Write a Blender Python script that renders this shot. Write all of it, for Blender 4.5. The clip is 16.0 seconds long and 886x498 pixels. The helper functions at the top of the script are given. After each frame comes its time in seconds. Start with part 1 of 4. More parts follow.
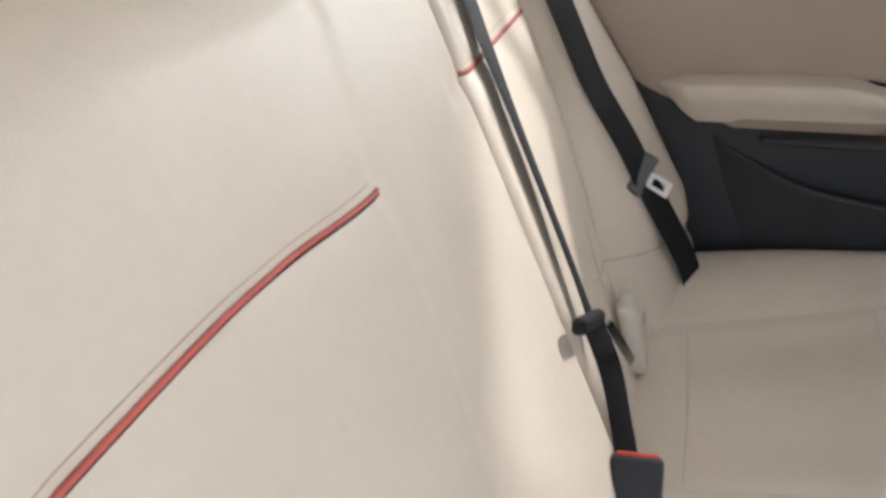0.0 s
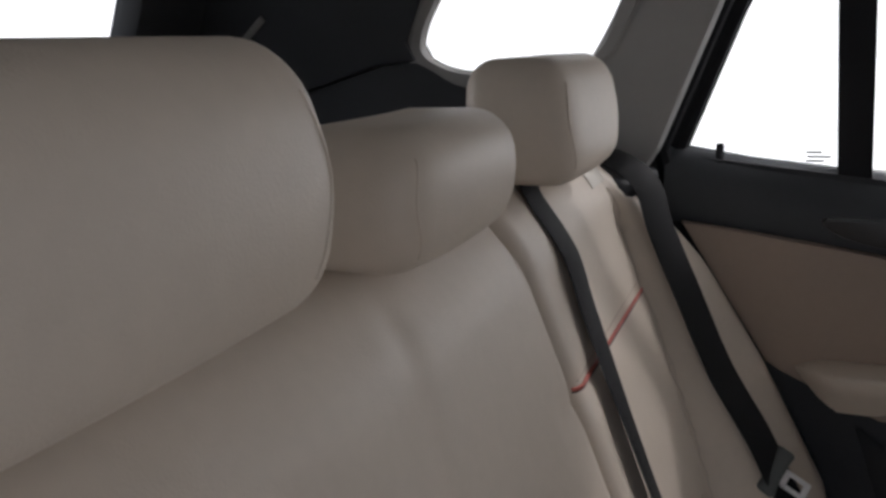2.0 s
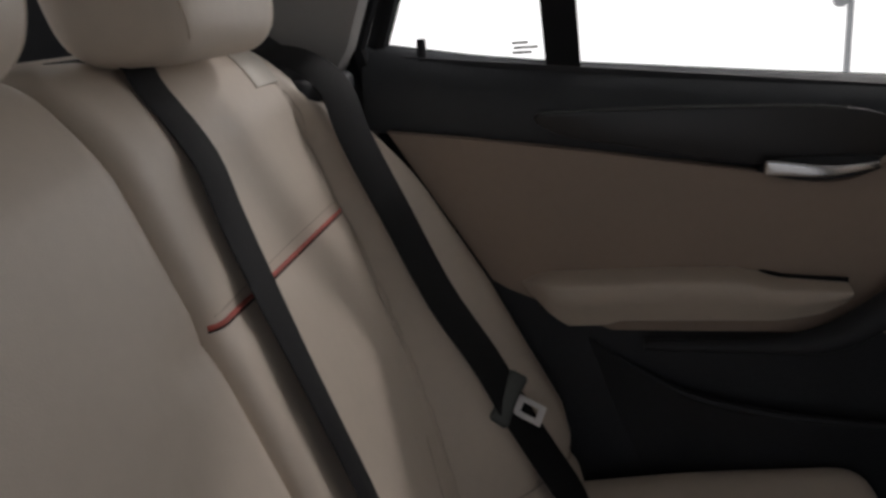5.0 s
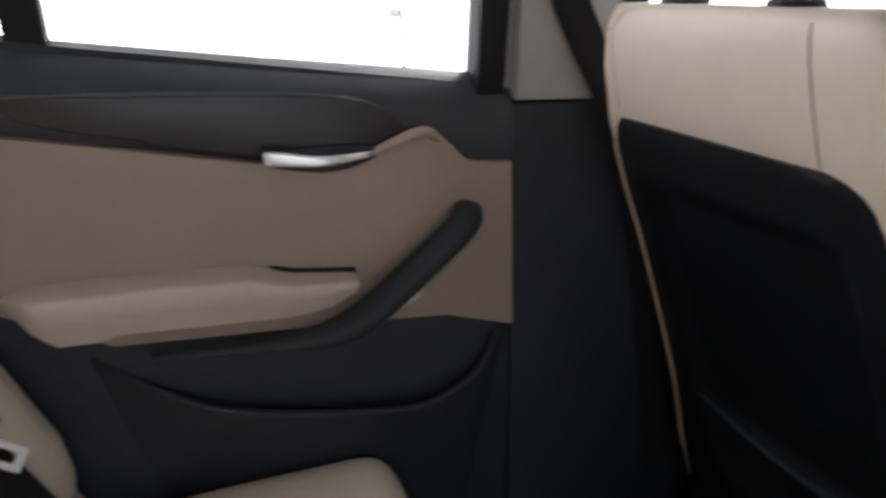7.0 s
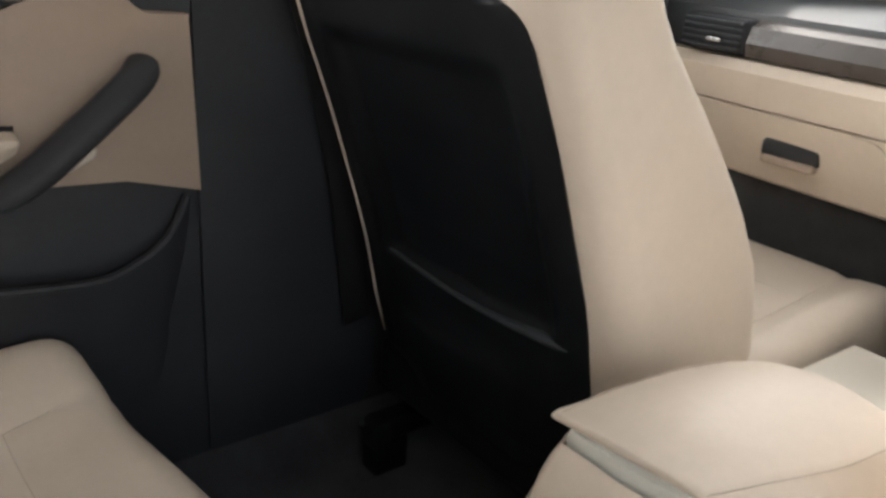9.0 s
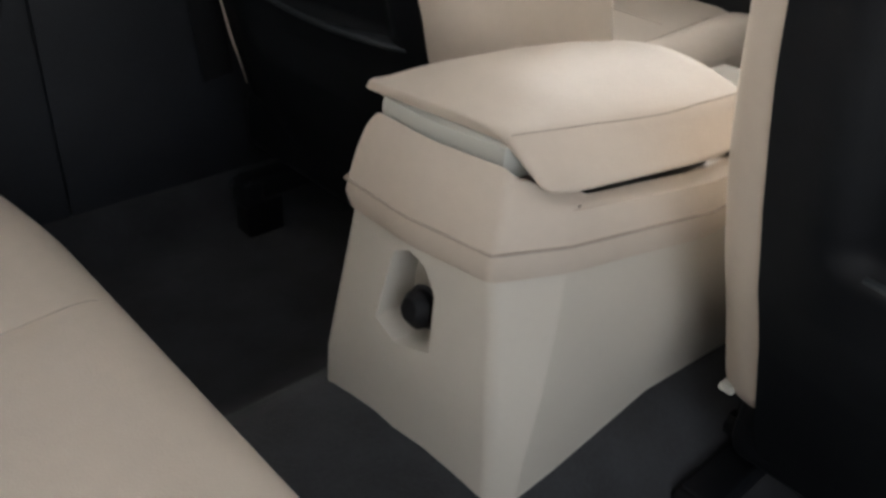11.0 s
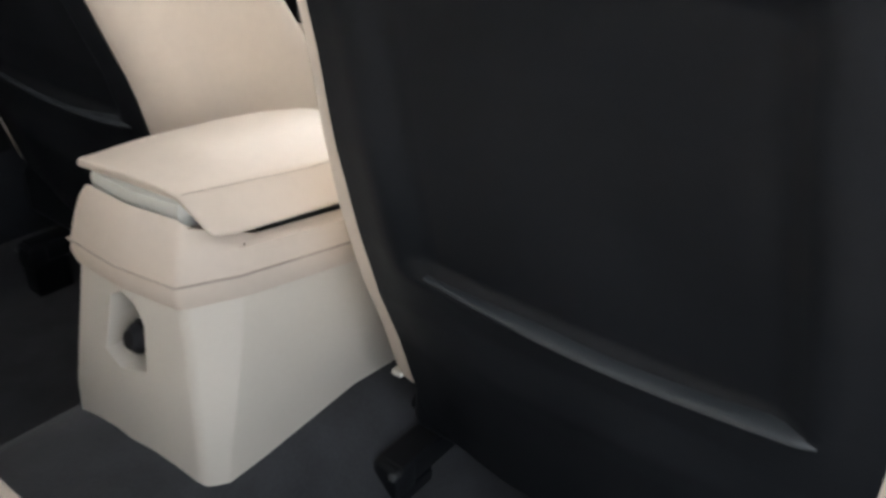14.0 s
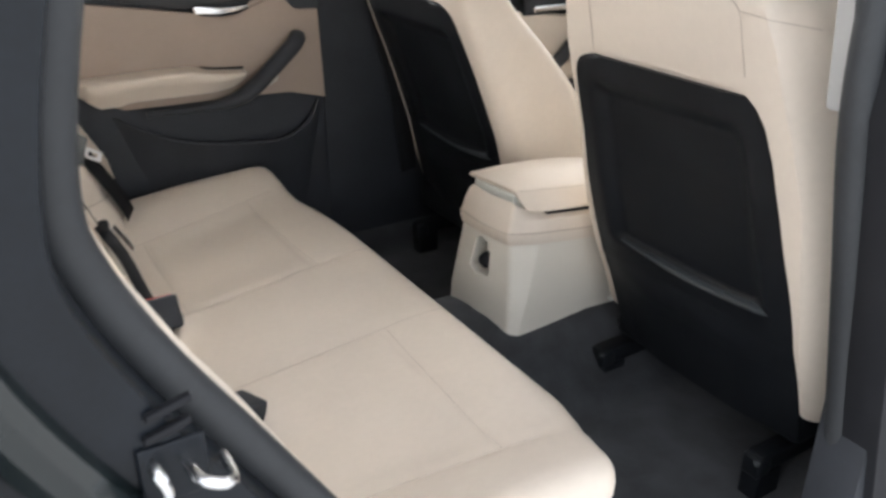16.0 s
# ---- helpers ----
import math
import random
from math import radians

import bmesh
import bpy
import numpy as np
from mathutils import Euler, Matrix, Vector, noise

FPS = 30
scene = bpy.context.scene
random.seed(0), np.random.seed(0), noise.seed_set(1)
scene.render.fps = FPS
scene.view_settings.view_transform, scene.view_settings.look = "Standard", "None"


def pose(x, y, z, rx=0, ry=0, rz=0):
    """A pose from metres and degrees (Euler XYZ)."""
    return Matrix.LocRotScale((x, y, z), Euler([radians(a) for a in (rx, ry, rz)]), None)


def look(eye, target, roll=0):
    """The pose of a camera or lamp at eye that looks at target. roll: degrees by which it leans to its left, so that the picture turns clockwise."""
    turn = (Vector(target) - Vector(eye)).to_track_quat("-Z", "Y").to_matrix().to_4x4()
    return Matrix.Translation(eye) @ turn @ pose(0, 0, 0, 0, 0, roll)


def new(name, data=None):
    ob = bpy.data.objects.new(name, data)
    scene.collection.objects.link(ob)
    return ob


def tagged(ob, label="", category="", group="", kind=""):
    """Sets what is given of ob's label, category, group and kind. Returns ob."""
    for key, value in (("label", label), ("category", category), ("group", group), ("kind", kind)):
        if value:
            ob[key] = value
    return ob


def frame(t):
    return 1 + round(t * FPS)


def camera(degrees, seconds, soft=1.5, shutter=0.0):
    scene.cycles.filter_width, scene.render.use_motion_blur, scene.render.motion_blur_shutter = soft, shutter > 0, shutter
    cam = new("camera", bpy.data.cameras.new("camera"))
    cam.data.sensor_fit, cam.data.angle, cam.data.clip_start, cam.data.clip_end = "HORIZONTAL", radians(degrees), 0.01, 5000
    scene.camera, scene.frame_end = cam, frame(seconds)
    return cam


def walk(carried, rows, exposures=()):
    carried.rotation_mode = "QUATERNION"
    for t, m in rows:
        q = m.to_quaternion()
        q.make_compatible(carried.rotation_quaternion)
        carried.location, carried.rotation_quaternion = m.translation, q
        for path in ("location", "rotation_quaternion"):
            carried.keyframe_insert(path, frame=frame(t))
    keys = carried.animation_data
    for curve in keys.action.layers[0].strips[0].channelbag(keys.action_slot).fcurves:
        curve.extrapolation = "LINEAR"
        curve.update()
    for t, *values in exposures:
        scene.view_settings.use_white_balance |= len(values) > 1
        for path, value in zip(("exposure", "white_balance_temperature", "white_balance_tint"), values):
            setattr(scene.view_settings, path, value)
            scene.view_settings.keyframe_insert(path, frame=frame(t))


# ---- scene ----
from mathutils.bvhtree import BVHTree

cam = camera(56.2, 16.0, soft=3.0, shutter=0.3)
EXPOSURE = [(0, -0.26, 6250, 10), (0.5, -0.3, 6250, 10), (1, -0.94, 6150, 10), (1.5, -1.43, 6150, 10), (2, -2.17, 6200, 14), (2.5, -2.78, 6300, 14), (3, -2.96, 6400, 14), (3.5, -3.03, 6500, 14), (6, -1.93, 6350, 14), (6.5, -1.48, 6300, 14), (7, -0.91, 6300, 14), (7.5, -0.98, 6500, 10), (8, -0.98, 6650, 10), (8.5, -0.33, 6600, 10), (9, -0.18, 6550, 10), (10, -0.63, 6500, 10), (12.5, -0.33, 6250, 10), (13.5, -0.38, 6350, 10), (14, -0.01, 6250, 10), (14.5, 0.35, 6150, 10), (15, 0.42, 6100, 10), (15.5, 0.32, 6100, 10), (16, -0.06, 6300, 10)]
PATH = [
    (0, (0.085, -0.618, 0.991), (-0.446, 1.087, 0.09), -3.5),
    (0.5, (0.07, -0.564, 1.004), (-0.593, 1.141, 0.194), -2.6),
    (1, (0.06, -0.537, 1.034), (-0.704, 1.172, 0.33), -2.4),
    (1.5, (0.065, -0.539, 1.059), (-0.763, 1.193, 0.5), -2.5),
    (2, (0.06, -0.523, 1.086), (-0.749, 1.243, 0.611), -2.5),
    (2.5, (0.066, -0.513, 1.087), (-0.695, 1.271, 0.601), -3.0),
    (3, (0.071, -0.488, 1.08), (-0.665, 1.305, 0.586), -5.0),
    (3.5, (0.084, -0.432, 1.053), (-0.563, 1.385, 0.523), -5.2),
    (6, (0.173, -0.307, 0.959), (0.046, 1.602, 0.377), -4.5),
    (6.5, (0.214, -0.289, 0.954), (0.278, 1.626, 0.38), -3.9),
    (7, (0.248, -0.264, 0.945), (0.838, 1.552, 0.348), 0.0),
    (7.5, (0.256, -0.259, 0.942), (1.204, 1.411, 0.381), 3.1),
    (8, (0.258, -0.251, 0.926), (1.362, 1.293, 0.294), 4.4),
    (8.5, (0.254, -0.278, 0.889), (1.392, 1.205, 0.178), 5.0),
    (9, (0.255, -0.297, 0.863), (1.437, 1.14, 0.129), 4.3),
    (9.5, (0.27, -0.326, 0.82), (1.466, 1.057, 0.011), 3.0),
    (10, (0.297, -0.36, 0.768), (1.477, 0.984, -0.129), 2.8),
    (12.5, (0.388, -0.428, 0.699), (1.628, 0.613, -0.475), 2.5),
    (13, (0.41, -0.46, 0.713), (1.78, 0.487, -0.394), 3.7),
    (13.5, (0.407, -0.521, 0.751), (1.847, 0.404, -0.285), 4.0),
    (14, (0.334, -0.637, 0.809), (1.747, 0.408, -0.145), 2.6),
    (14.5, (0.229, -0.804, 0.896), (1.498, 0.449, -0.008), -0.2),
    (15, (0.069, -0.977, 0.945), (1.255, 0.384, 0.085), -0.2),
    (15.5, (-0.088, -1.123, 1.028), (0.972, 0.35, 0.189), -1.4),
    (16, (-0.182, -1.266, 1.085), (0.76, 0.274, 0.225), 0.1),
]
walk(cam, [(t, look(eye, target, roll)) for t, eye, target, roll in PATH], EXPOSURE)

# ---- light ----
SUN_DIR = Vector((0.495, 0.653, 0.574)).normalized()      # towards the light
world = bpy.data.worlds.new("sky")
scene.world = world
world.use_nodes = True
wn = world.node_tree.nodes
sky = wn.new("ShaderNodeTexSky")
sky.sky_type = "NISHITA"
sky.sun_disc = False
sky.sun_elevation = math.asin(SUN_DIR.z)
sky.sun_rotation = math.atan2(SUN_DIR.x, SUN_DIR.y)
sky.air_density, sky.dust_density, sky.ozone_density = 1.0, 2.0, 1.0
# thin bright overcast: the clear sky behind an even white veil
wl = world.node_tree.links
wn["Background"].inputs[1].default_value = 0.15
wl.new(sky.outputs[0], wn["Background"].inputs[0])
veil = wn.new("ShaderNodeBackground")
veil.inputs[0].default_value, veil.inputs[1].default_value = (1.0, 0.99, 0.975, 1), 2.1
both = wn.new("ShaderNodeAddShader")
wl.new(wn["Background"].outputs[0], both.inputs[0])
wl.new(veil.outputs[0], both.inputs[1])
wl.new(both.outputs[0], wn["World Output"].inputs[0])
sun = new("sun", bpy.data.lights.new("sun", "SUN"))
sun.data.energy, sun.data.angle, sun.data.color = 3.6, radians(4.0), (1.0, 0.96, 0.91)
sun.matrix_world = look(SUN_DIR * 20, (0, 0, 0))


# ---- materials ----
def material(name, colour, rough=0.5, metal=0.0, grain=0.0, scale=900.0, spread=0.06, stain=6.0, coat=0.0, kind="noise", sheen=0.0, spec=0.5):
    """A surface with fine relief (grain) and slow changes of tone (spread, stain: size per metre)."""
    m = bpy.data.materials.new(name)
    m.use_nodes = True
    n, l = m.node_tree.nodes, m.node_tree.links
    b = n["Principled BSDF"]
    b.inputs["Metallic"].default_value = metal
    b.inputs["Coat Weight"].default_value = coat
    b.inputs["Sheen Weight"].default_value = sheen
    b.inputs["Specular IOR Level"].default_value = spec
    co = n.new("ShaderNodeTexCoord")
    slow = n.new("ShaderNodeTexNoise")
    slow.inputs["Scale"].default_value, slow.inputs["Detail"].default_value = stain, 5
    l.new(co.outputs["Object"], slow.inputs["Vector"])
    fine = n.new("ShaderNodeTexNoise")
    fine.inputs["Scale"].default_value, fine.inputs["Detail"].default_value = stain * 22, 4
    l.new(co.outputs["Object"], fine.inputs["Vector"])
    add = n.new("ShaderNodeMath")
    add.operation = "MULTIPLY_ADD"
    add.inputs[1].default_value = 0.35
    l.new(fine.outputs["Fac"], add.inputs[0])
    l.new(slow.outputs["Fac"], add.inputs[2])
    ramp = n.new("ShaderNodeValToRGB")
    ramp.color_ramp.elements[0].position, ramp.color_ramp.elements[1].position = 0.42, 0.95
    c = Vector(colour)
    ramp.color_ramp.elements[0].color = (*(c * (1 - spread * 1.6)), 1)
    ramp.color_ramp.elements[1].color = (*(c * (1 + spread)), 1)
    l.new(add.outputs[0], ramp.inputs[0])
    l.new(ramp.outputs[0], b.inputs["Base Color"])
    rr = n.new("ShaderNodeMapRange")
    rr.inputs["From Min"].default_value, rr.inputs["From Max"].default_value = 0.3, 1.1
    rr.inputs["To Min"].default_value, rr.inputs["To Max"].default_value = max(0.02, rough - 0.07), min(1.0, rough + 0.07)
    l.new(add.outputs[0], rr.inputs[0])
    l.new(rr.outputs[0], b.inputs["Roughness"])
    if grain:
        if kind == "pebble":
            t = n.new("ShaderNodeTexVoronoi")
            t.feature = "SMOOTH_F1"
            out = t.outputs["Distance"]
        else:
            t = n.new("ShaderNodeTexNoise")
            t.inputs["Detail"].default_value = 3
            out = t.outputs["Fac"]
        t.inputs["Scale"].default_value = scale
        l.new(co.outputs["Object"], t.inputs["Vector"])
        bump = n.new("ShaderNodeBump")
        bump.inputs["Strength"].default_value, bump.inputs["Distance"].default_value = grain, 0.0006
        l.new(out, bump.inputs["Height"])
        # soft creases at hand size
        crease = n.new("ShaderNodeBump")
        crease.inputs["Strength"].default_value, crease.inputs["Distance"].default_value = grain * 0.6, 0.004
        l.new(slow.outputs["Fac"], crease.inputs["Height"])
        l.new(bump.outputs[0], crease.inputs["Normal"])
        l.new(crease.outputs[0], b.inputs["Normal"])
    return m


LEATHER = material("beige_leather", (0.64, 0.56, 0.475), 0.46, grain=0.25, scale=700, spread=0.05, stain=4, kind="pebble", spec=0.35)
DOOR_BEIGE = material("door_vinyl_beige", (0.385, 0.305, 0.25), 0.5, grain=0.3, scale=800, spread=0.05, stain=5, kind="pebble", spec=0.35)
CONSOLE_BEIGE = material("console_plastic_beige", (0.60, 0.56, 0.49), 0.52, grain=0.25, scale=1100, spread=0.03, stain=7)
RIM_GREY = material("pale_grey_plastic", (0.55, 0.55, 0.50), 0.5, grain=0.15, spread=0.03)
BLACK = material("black_plastic", (0.030, 0.0325, 0.038), 0.55, grain=0.3, scale=1000, spread=0.2, kind="pebble", spec=0.3)
SHELL = material("black_seat_shell", (0.0075, 0.0087, 0.011), 0.5, grain=0.25, scale=900, spread=0.2, kind="pebble", spec=0.22)
RIDGE = material("lit_ledge_and_bolt_grey", (0.028, 0.033, 0.037), 0.45, grain=0.1, spread=0.1)
SILL = material("anthracite_soft_plastic", (0.045, 0.05, 0.057), 0.5, grain=0.3, scale=900, spread=0.1, kind="pebble", spec=0.4)
DECOR = material("dark_decor_strip", (0.024, 0.024, 0.026), 0.32, spread=0.08, stain=14, grain=0.1, scale=300)
DASH_DECOR = material("dash_decor_strip", (0.07, 0.06, 0.055), 0.3, spread=0.15, stain=14, grain=0.1, scale=300)
CARPET = material("black_carpet", (0.044, 0.046, 0.051), 0.95, grain=1.0, scale=500, spread=0.3, stain=12, sheen=0.25, spec=0.1)
WEB = material("black_webbing", (0.014, 0.0145, 0.016), 0.65, grain=0.6, scale=1200, spread=0.1, spec=0.16)
RUBBER = material("black_rubber", (0.013, 0.0135, 0.016), 0.6, grain=0.2, spread=0.15, spec=0.18)
RED = material("red_piping", (0.52, 0.11, 0.085), 0.5, grain=0.2, scale=1500, spread=0.12, stain=30)
THREAD = material("seam_thread", (0.47, 0.40, 0.335), 0.7, spread=0.1, stain=60)
TRIM = material("grey_pillar_trim", (0.36, 0.355, 0.345), 0.75, grain=0.35, scale=900, spread=0.04)
HEADLINER = material("grey_headliner_cloth", (0.48, 0.475, 0.46), 0.9, grain=0.5, scale=1300, spread=0.04, sheen=0.2)
CARGO = material("dark_cargo_trim", (0.05, 0.053, 0.06), 0.7, grain=0.5, scale=700, spread=0.1)
CHROME = material("brushed_metal", (0.75, 0.75, 0.76), 0.22, metal=1.0, spread=0.04, stain=40)
STEEL = material("satin_steel", (0.85, 0.85, 0.86), 0.33, metal=0.35, spread=0.05, stain=60)
GRIP = material("grey_green_plastic", (0.085, 0.095, 0.093), 0.45, grain=0.2, spread=0.1)
SEAL = material("door_seal_rubber", (0.030, 0.032, 0.035), 0.55, grain=0.2, spread=0.2, spec=0.3)
PAINT = material("dark_body_paint", (0.010, 0.014, 0.015), 0.18, spread=0.1, coat=0.25, spec=0.3)
JAMB = material("painted_jamb", (0.0085, 0.011, 0.015), 0.34, spread=0.25, stain=9, spec=0.22)
BUTTON = material("red_button", (0.6, 0.035, 0.025), 0.4, spread=0.1, stain=40)
DASH = material("dash_soft_black", (0.05, 0.055, 0.062), 0.5, grain=0.4, scale=800, spread=0.1, kind="pebble")
CONCRETE = material("pale_concrete", (0.62, 0.61, 0.59), 0.85, grain=0.5, scale=60, spread=0.15, stain=0.6)
POST = material("grey_paint", (0.66, 0.67, 0.68), 0.6, spread=0.08)
PRINT = material("grey_print", (0.25, 0.26, 0.27), 0.7, spread=0.05)

GLASS = bpy.data.materials.new("window_glass")
GLASS.use_nodes = True
gb = GLASS.node_tree.nodes["Principled BSDF"]
gb.inputs["Base Color"].default_value = (0.97, 0.98, 0.97, 1)
gb.inputs["Roughness"].default_value = 0.0
gb.inputs["Transmission Weight"].default_value = 1.0
gb.inputs["IOR"].default_value = 1.45

# ---- mesh tools ----


def lerp(a, b, t):
    return a + (b - a) * t


def step(a, b, x):
    """Smooth step from a to b, also with a above b."""
    t = min(1.0, max(0.0, (x - a) / (b - a)))
    return t * t * (3 - 2 * t)


def table(pairs, x):
    """Straight-line look-up in rising (x, y) pairs."""
    if x <= pairs[0][0]:
        return pairs[0][1]
    for (a, p), (b, q) in zip(pairs, pairs[1:]):
        if x <= b:
            return lerp(p, q, (x - a) / (b - a))
    return pairs[-1][1]


def curve(pts, n=6, closed=False):
    """Points on a smooth curve through pts."""
    pts = [Vector(p) for p in pts]
    k = len(pts)
    out = []
    for i in range(k if closed else k - 1):
        p0 = pts[(i - 1) % k] if closed or i > 0 else pts[0]
        p1, p2 = pts[i], pts[(i + 1) % k]
        p3 = pts[(i + 2) % k] if closed or i + 2 < k else pts[-1]
        for j in range(n):
            t = j / n
            out.append(0.5 * (2 * p1 + (p2 - p0) * t + (2 * p0 - 5 * p1 + 4 * p2 - p3) * t * t + (3 * p1 - p0 - 3 * p2 + p3) * t ** 3))
    if not closed:
        out.append(pts[-1])
    return out


def axis_steps(h, r, n):
    c = [h - r + r * k / 3 for k in range(4)]
    mid = [lerp(-(h - r), h - r, i / n) for i in range(1, n)]
    return [-v for v in reversed(c)] + mid + c


def rbox(hx, hy, hz, r, n=(4, 4, 4), f=None, bm=None):
    """A box of half sizes hx, hy, hz with edges rounded by r, its points moved by f."""
    bm = bm or bmesh.new()
    h = (hx, hy, hz)
    r = min(r, hx * 0.999, hy * 0.999, hz * 0.999)
    s = [axis_steps(h[a], r, n[a]) for a in range(3)]
    seen = {}

    def vert(p):
        key = tuple(round(v, 6) for v in p)
        if key not in seen:
            c = Vector(min(h[a] - r, max(r - h[a], p[a])) for a in range(3))
            d = Vector(p) - c
            q = c + d.normalized() * r
            seen[key] = bm.verts.new(f(q) if f else q)
        return seen[key]

    for a in range(3):
        b, c = (a + 1) % 3, (a + 2) % 3
        for side in (-1, 1):
            for i in range(len(s[b]) - 1):
                for j in range(len(s[c]) - 1):
                    quad = []
                    for u, v in ((i, j), (i + 1, j), (i + 1, j + 1), (i, j + 1)):
                        p = [0, 0, 0]
                        p[a], p[b], p[c] = side * h[a], s[b][u], s[c][v]
                        quad.append(vert(p))
                    bm.faces.new(quad if side > 0 else quad[::-1])
    return bm


def block(x0, x1, y0, y1, z0, z1, r=0.004, n=(2, 2, 2), bm=None, f=None):
    c = Vector(((x0 + x1) / 2, (y0 + y1) / 2, (z0 + z1) / 2))
    g = (lambda p: f(p + c)) if f else (lambda p: p + c)
    return rbox(abs(x1 - x0) / 2, abs(y1 - y0) / 2, abs(z1 - z0) / 2, r, n, g, bm)


def prism(poly, y0, y1, bevel=0.0, plane="xz", lean=None, bm=None):
    """A plate with the outline poly in one plane, from y0 to y1 across it; lean(point) moves each point last."""
    out = bm or bmesh.new()
    put = {"xz": lambda a, b, d: (a, d, b), "yz": lambda a, b, d: (d, a, b), "xy": lambda a, b, d: (a, b, d)}[plane]
    tmp = bmesh.new()
    low = [tmp.verts.new(put(p[0], p[1], y0)) for p in poly]
    high = [tmp.verts.new(put(p[0], p[1], y1)) for p in poly]
    tmp.faces.new(low)
    tmp.faces.new(high[::-1])
    k = len(poly)
    for i in range(k):
        tmp.faces.new((low[i], high[i], high[(i + 1) % k], low[(i + 1) % k]))
    bmesh.ops.recalc_face_normals(tmp, faces=tmp.faces)
    if bevel:
        rim = [e for e in tmp.edges if len(e.link_faces) == 2 and any(len(f.verts) > 4 or f.index < 2 for f in e.link_faces) and e.calc_face_angle(0) > 0.6]
        bmesh.ops.bevel(tmp, geom=rim, offset=bevel, segments=2, affect="EDGES", profile=0.6, clamp_overlap=True)
    if lean:
        for v in tmp.verts:
            v.co = lean(v.co)
    me = bpy.data.meshes.new("tmp")
    tmp.to_mesh(me)
    tmp.free()
    out.from_mesh(me)
    bpy.data.meshes.remove(me)
    return out


def tube(pts, r, n=8, closed=False, bm=None, flat=1.0, taper=None):
    """A rod along pts; flat squeezes it along its second axis."""
    bm = bm or bmesh.new()
    pts = [Vector(p) for p in pts]
    k = len(pts)
    rings = []
    side = None
    for i, p in enumerate(pts):
        a, b = pts[(i - 1) % k] if closed or i else p, pts[(i + 1) % k] if closed or i < k - 1 else p
        d = (b - a).normalized()
        if side is None:
            side = d.orthogonal().normalized()
        side = (side - d * side.dot(d)).normalized()
        up = d.cross(side)
        rr = r * (taper(i / (k - 1)) if taper else 1)
        rings.append([bm.verts.new(p + rr * (math.cos(w) * side + flat * math.sin(w) * up)) for w in (2 * math.pi * j / n for j in range(n))])
    for i in range(k if closed else k - 1):
        a, b = rings[i], rings[(i + 1) % k]
        for j in range(n):
            bm.faces.new((a[j], a[(j + 1) % n], b[(j + 1) % n], b[j]))
    if not closed:
        bm.faces.new(rings[0][::-1])
        bm.faces.new(rings[-1])
    return bm


def ribbon(pts, across, width, thick, bm=None):
    """A flat band along pts; across: a vector for each point, or one for all."""
    bm = bm or bmesh.new()
    pts = [Vector(p) for p in pts]
    k = len(pts)
    rings = []
    for i, p in enumerate(pts):
        d = (pts[min(i + 1, k - 1)] - pts[max(i - 1, 0)]).normalized()
        a = Vector(across[i] if isinstance(across, list) else across)
        a = (a - d * a.dot(d)).normalized()
        nrm = d.cross(a)
        w = (width(i / (k - 1)) if callable(width) else width) / 2
        rings.append([bm.verts.new(p + a * (w * u) + nrm * (thick / 2 * v)) for u, v in ((-1, -0.6), (-0.96, -1), (0.96, -1), (1, -0.6), (1, 0.6), (0.96, 1), (-0.96, 1), (-1, 0.6))])
    for a, b in zip(rings, rings[1:]):
        for j in range(8):
            bm.faces.new((a[j], a[(j + 1) % 8], b[(j + 1) % 8], b[j]))
    bm.faces.new(rings[0][::-1])
    bm.faces.new(rings[-1])
    return bm


def disc(centre, axis, r, depth, n=24, bm=None, rim=0.15):
    """A turned knob or cap along axis."""
    bm = bm or bmesh.new()
    axis = Vector(axis).normalized()
    u = axis.orthogonal().normalized()
    w = axis.cross(u)
    rings = []
    for rr, dd in ((r, 0), (r, depth * (1 - rim)), (r * (1 - rim), depth), (r * 0.3, depth * 1.02)):
        rings.append([bm.verts.new(Vector(centre) + axis * dd + rr * (math.cos(a) * u + math.sin(a) * w)) for a in (2 * math.pi * j / n for j in range(n))])
    for a, b in zip(rings, rings[1:]):
        for j in range(n):
            bm.faces.new((a[j], a[(j + 1) % n], b[(j + 1) % n], b[j]))
    bm.faces.new(rings[-1])
    bm.faces.new(rings[0][::-1])
    return bm


def loft(sections, closed=False, caps=True, bm=None):
    """Skin over rows of points of equal count."""
    bm = bm or bmesh.new()
    rows = [[bm.verts.new(p) for p in s] for s in sections]
    m = len(rows[0])
    for a, b in zip(rows, rows[1:]):
        for j in range(m if closed else m - 1):
            bm.faces.new((a[j], a[(j + 1) % m], b[(j + 1) % m], b[j]))
    if caps and closed:
        bm.faces.new(rows[0][::-1])
        bm.faces.new(rows[-1])
    return bm


def thicken(bm, depth):
    bmesh.ops.recalc_face_normals(bm, faces=bm.faces)
    bm.normal_update()
    bmesh.ops.solidify(bm, geom=bm.faces[:], thickness=depth)
    return bm


def part(name, bm, mat, parent=None, label="", sharp=35):
    bmesh.ops.recalc_face_normals(bm, faces=bm.faces)
    me = bpy.data.meshes.new(name)
    bm.to_mesh(me)
    bm.free()
    me.materials.append(mat)
    me.shade_smooth()
    me.set_sharp_from_angle(angle=radians(sharp))
    ob = new(name, me)
    if parent:
        ob.parent = parent
    if label:
        ob["label"] = label
    return ob


def thing(name, label, category, group="", kind="", at=(0, 0, 0)):
    ob = new(name)
    ob.empty_display_size = 0.05
    return tagged(ob, label, category, group, kind)


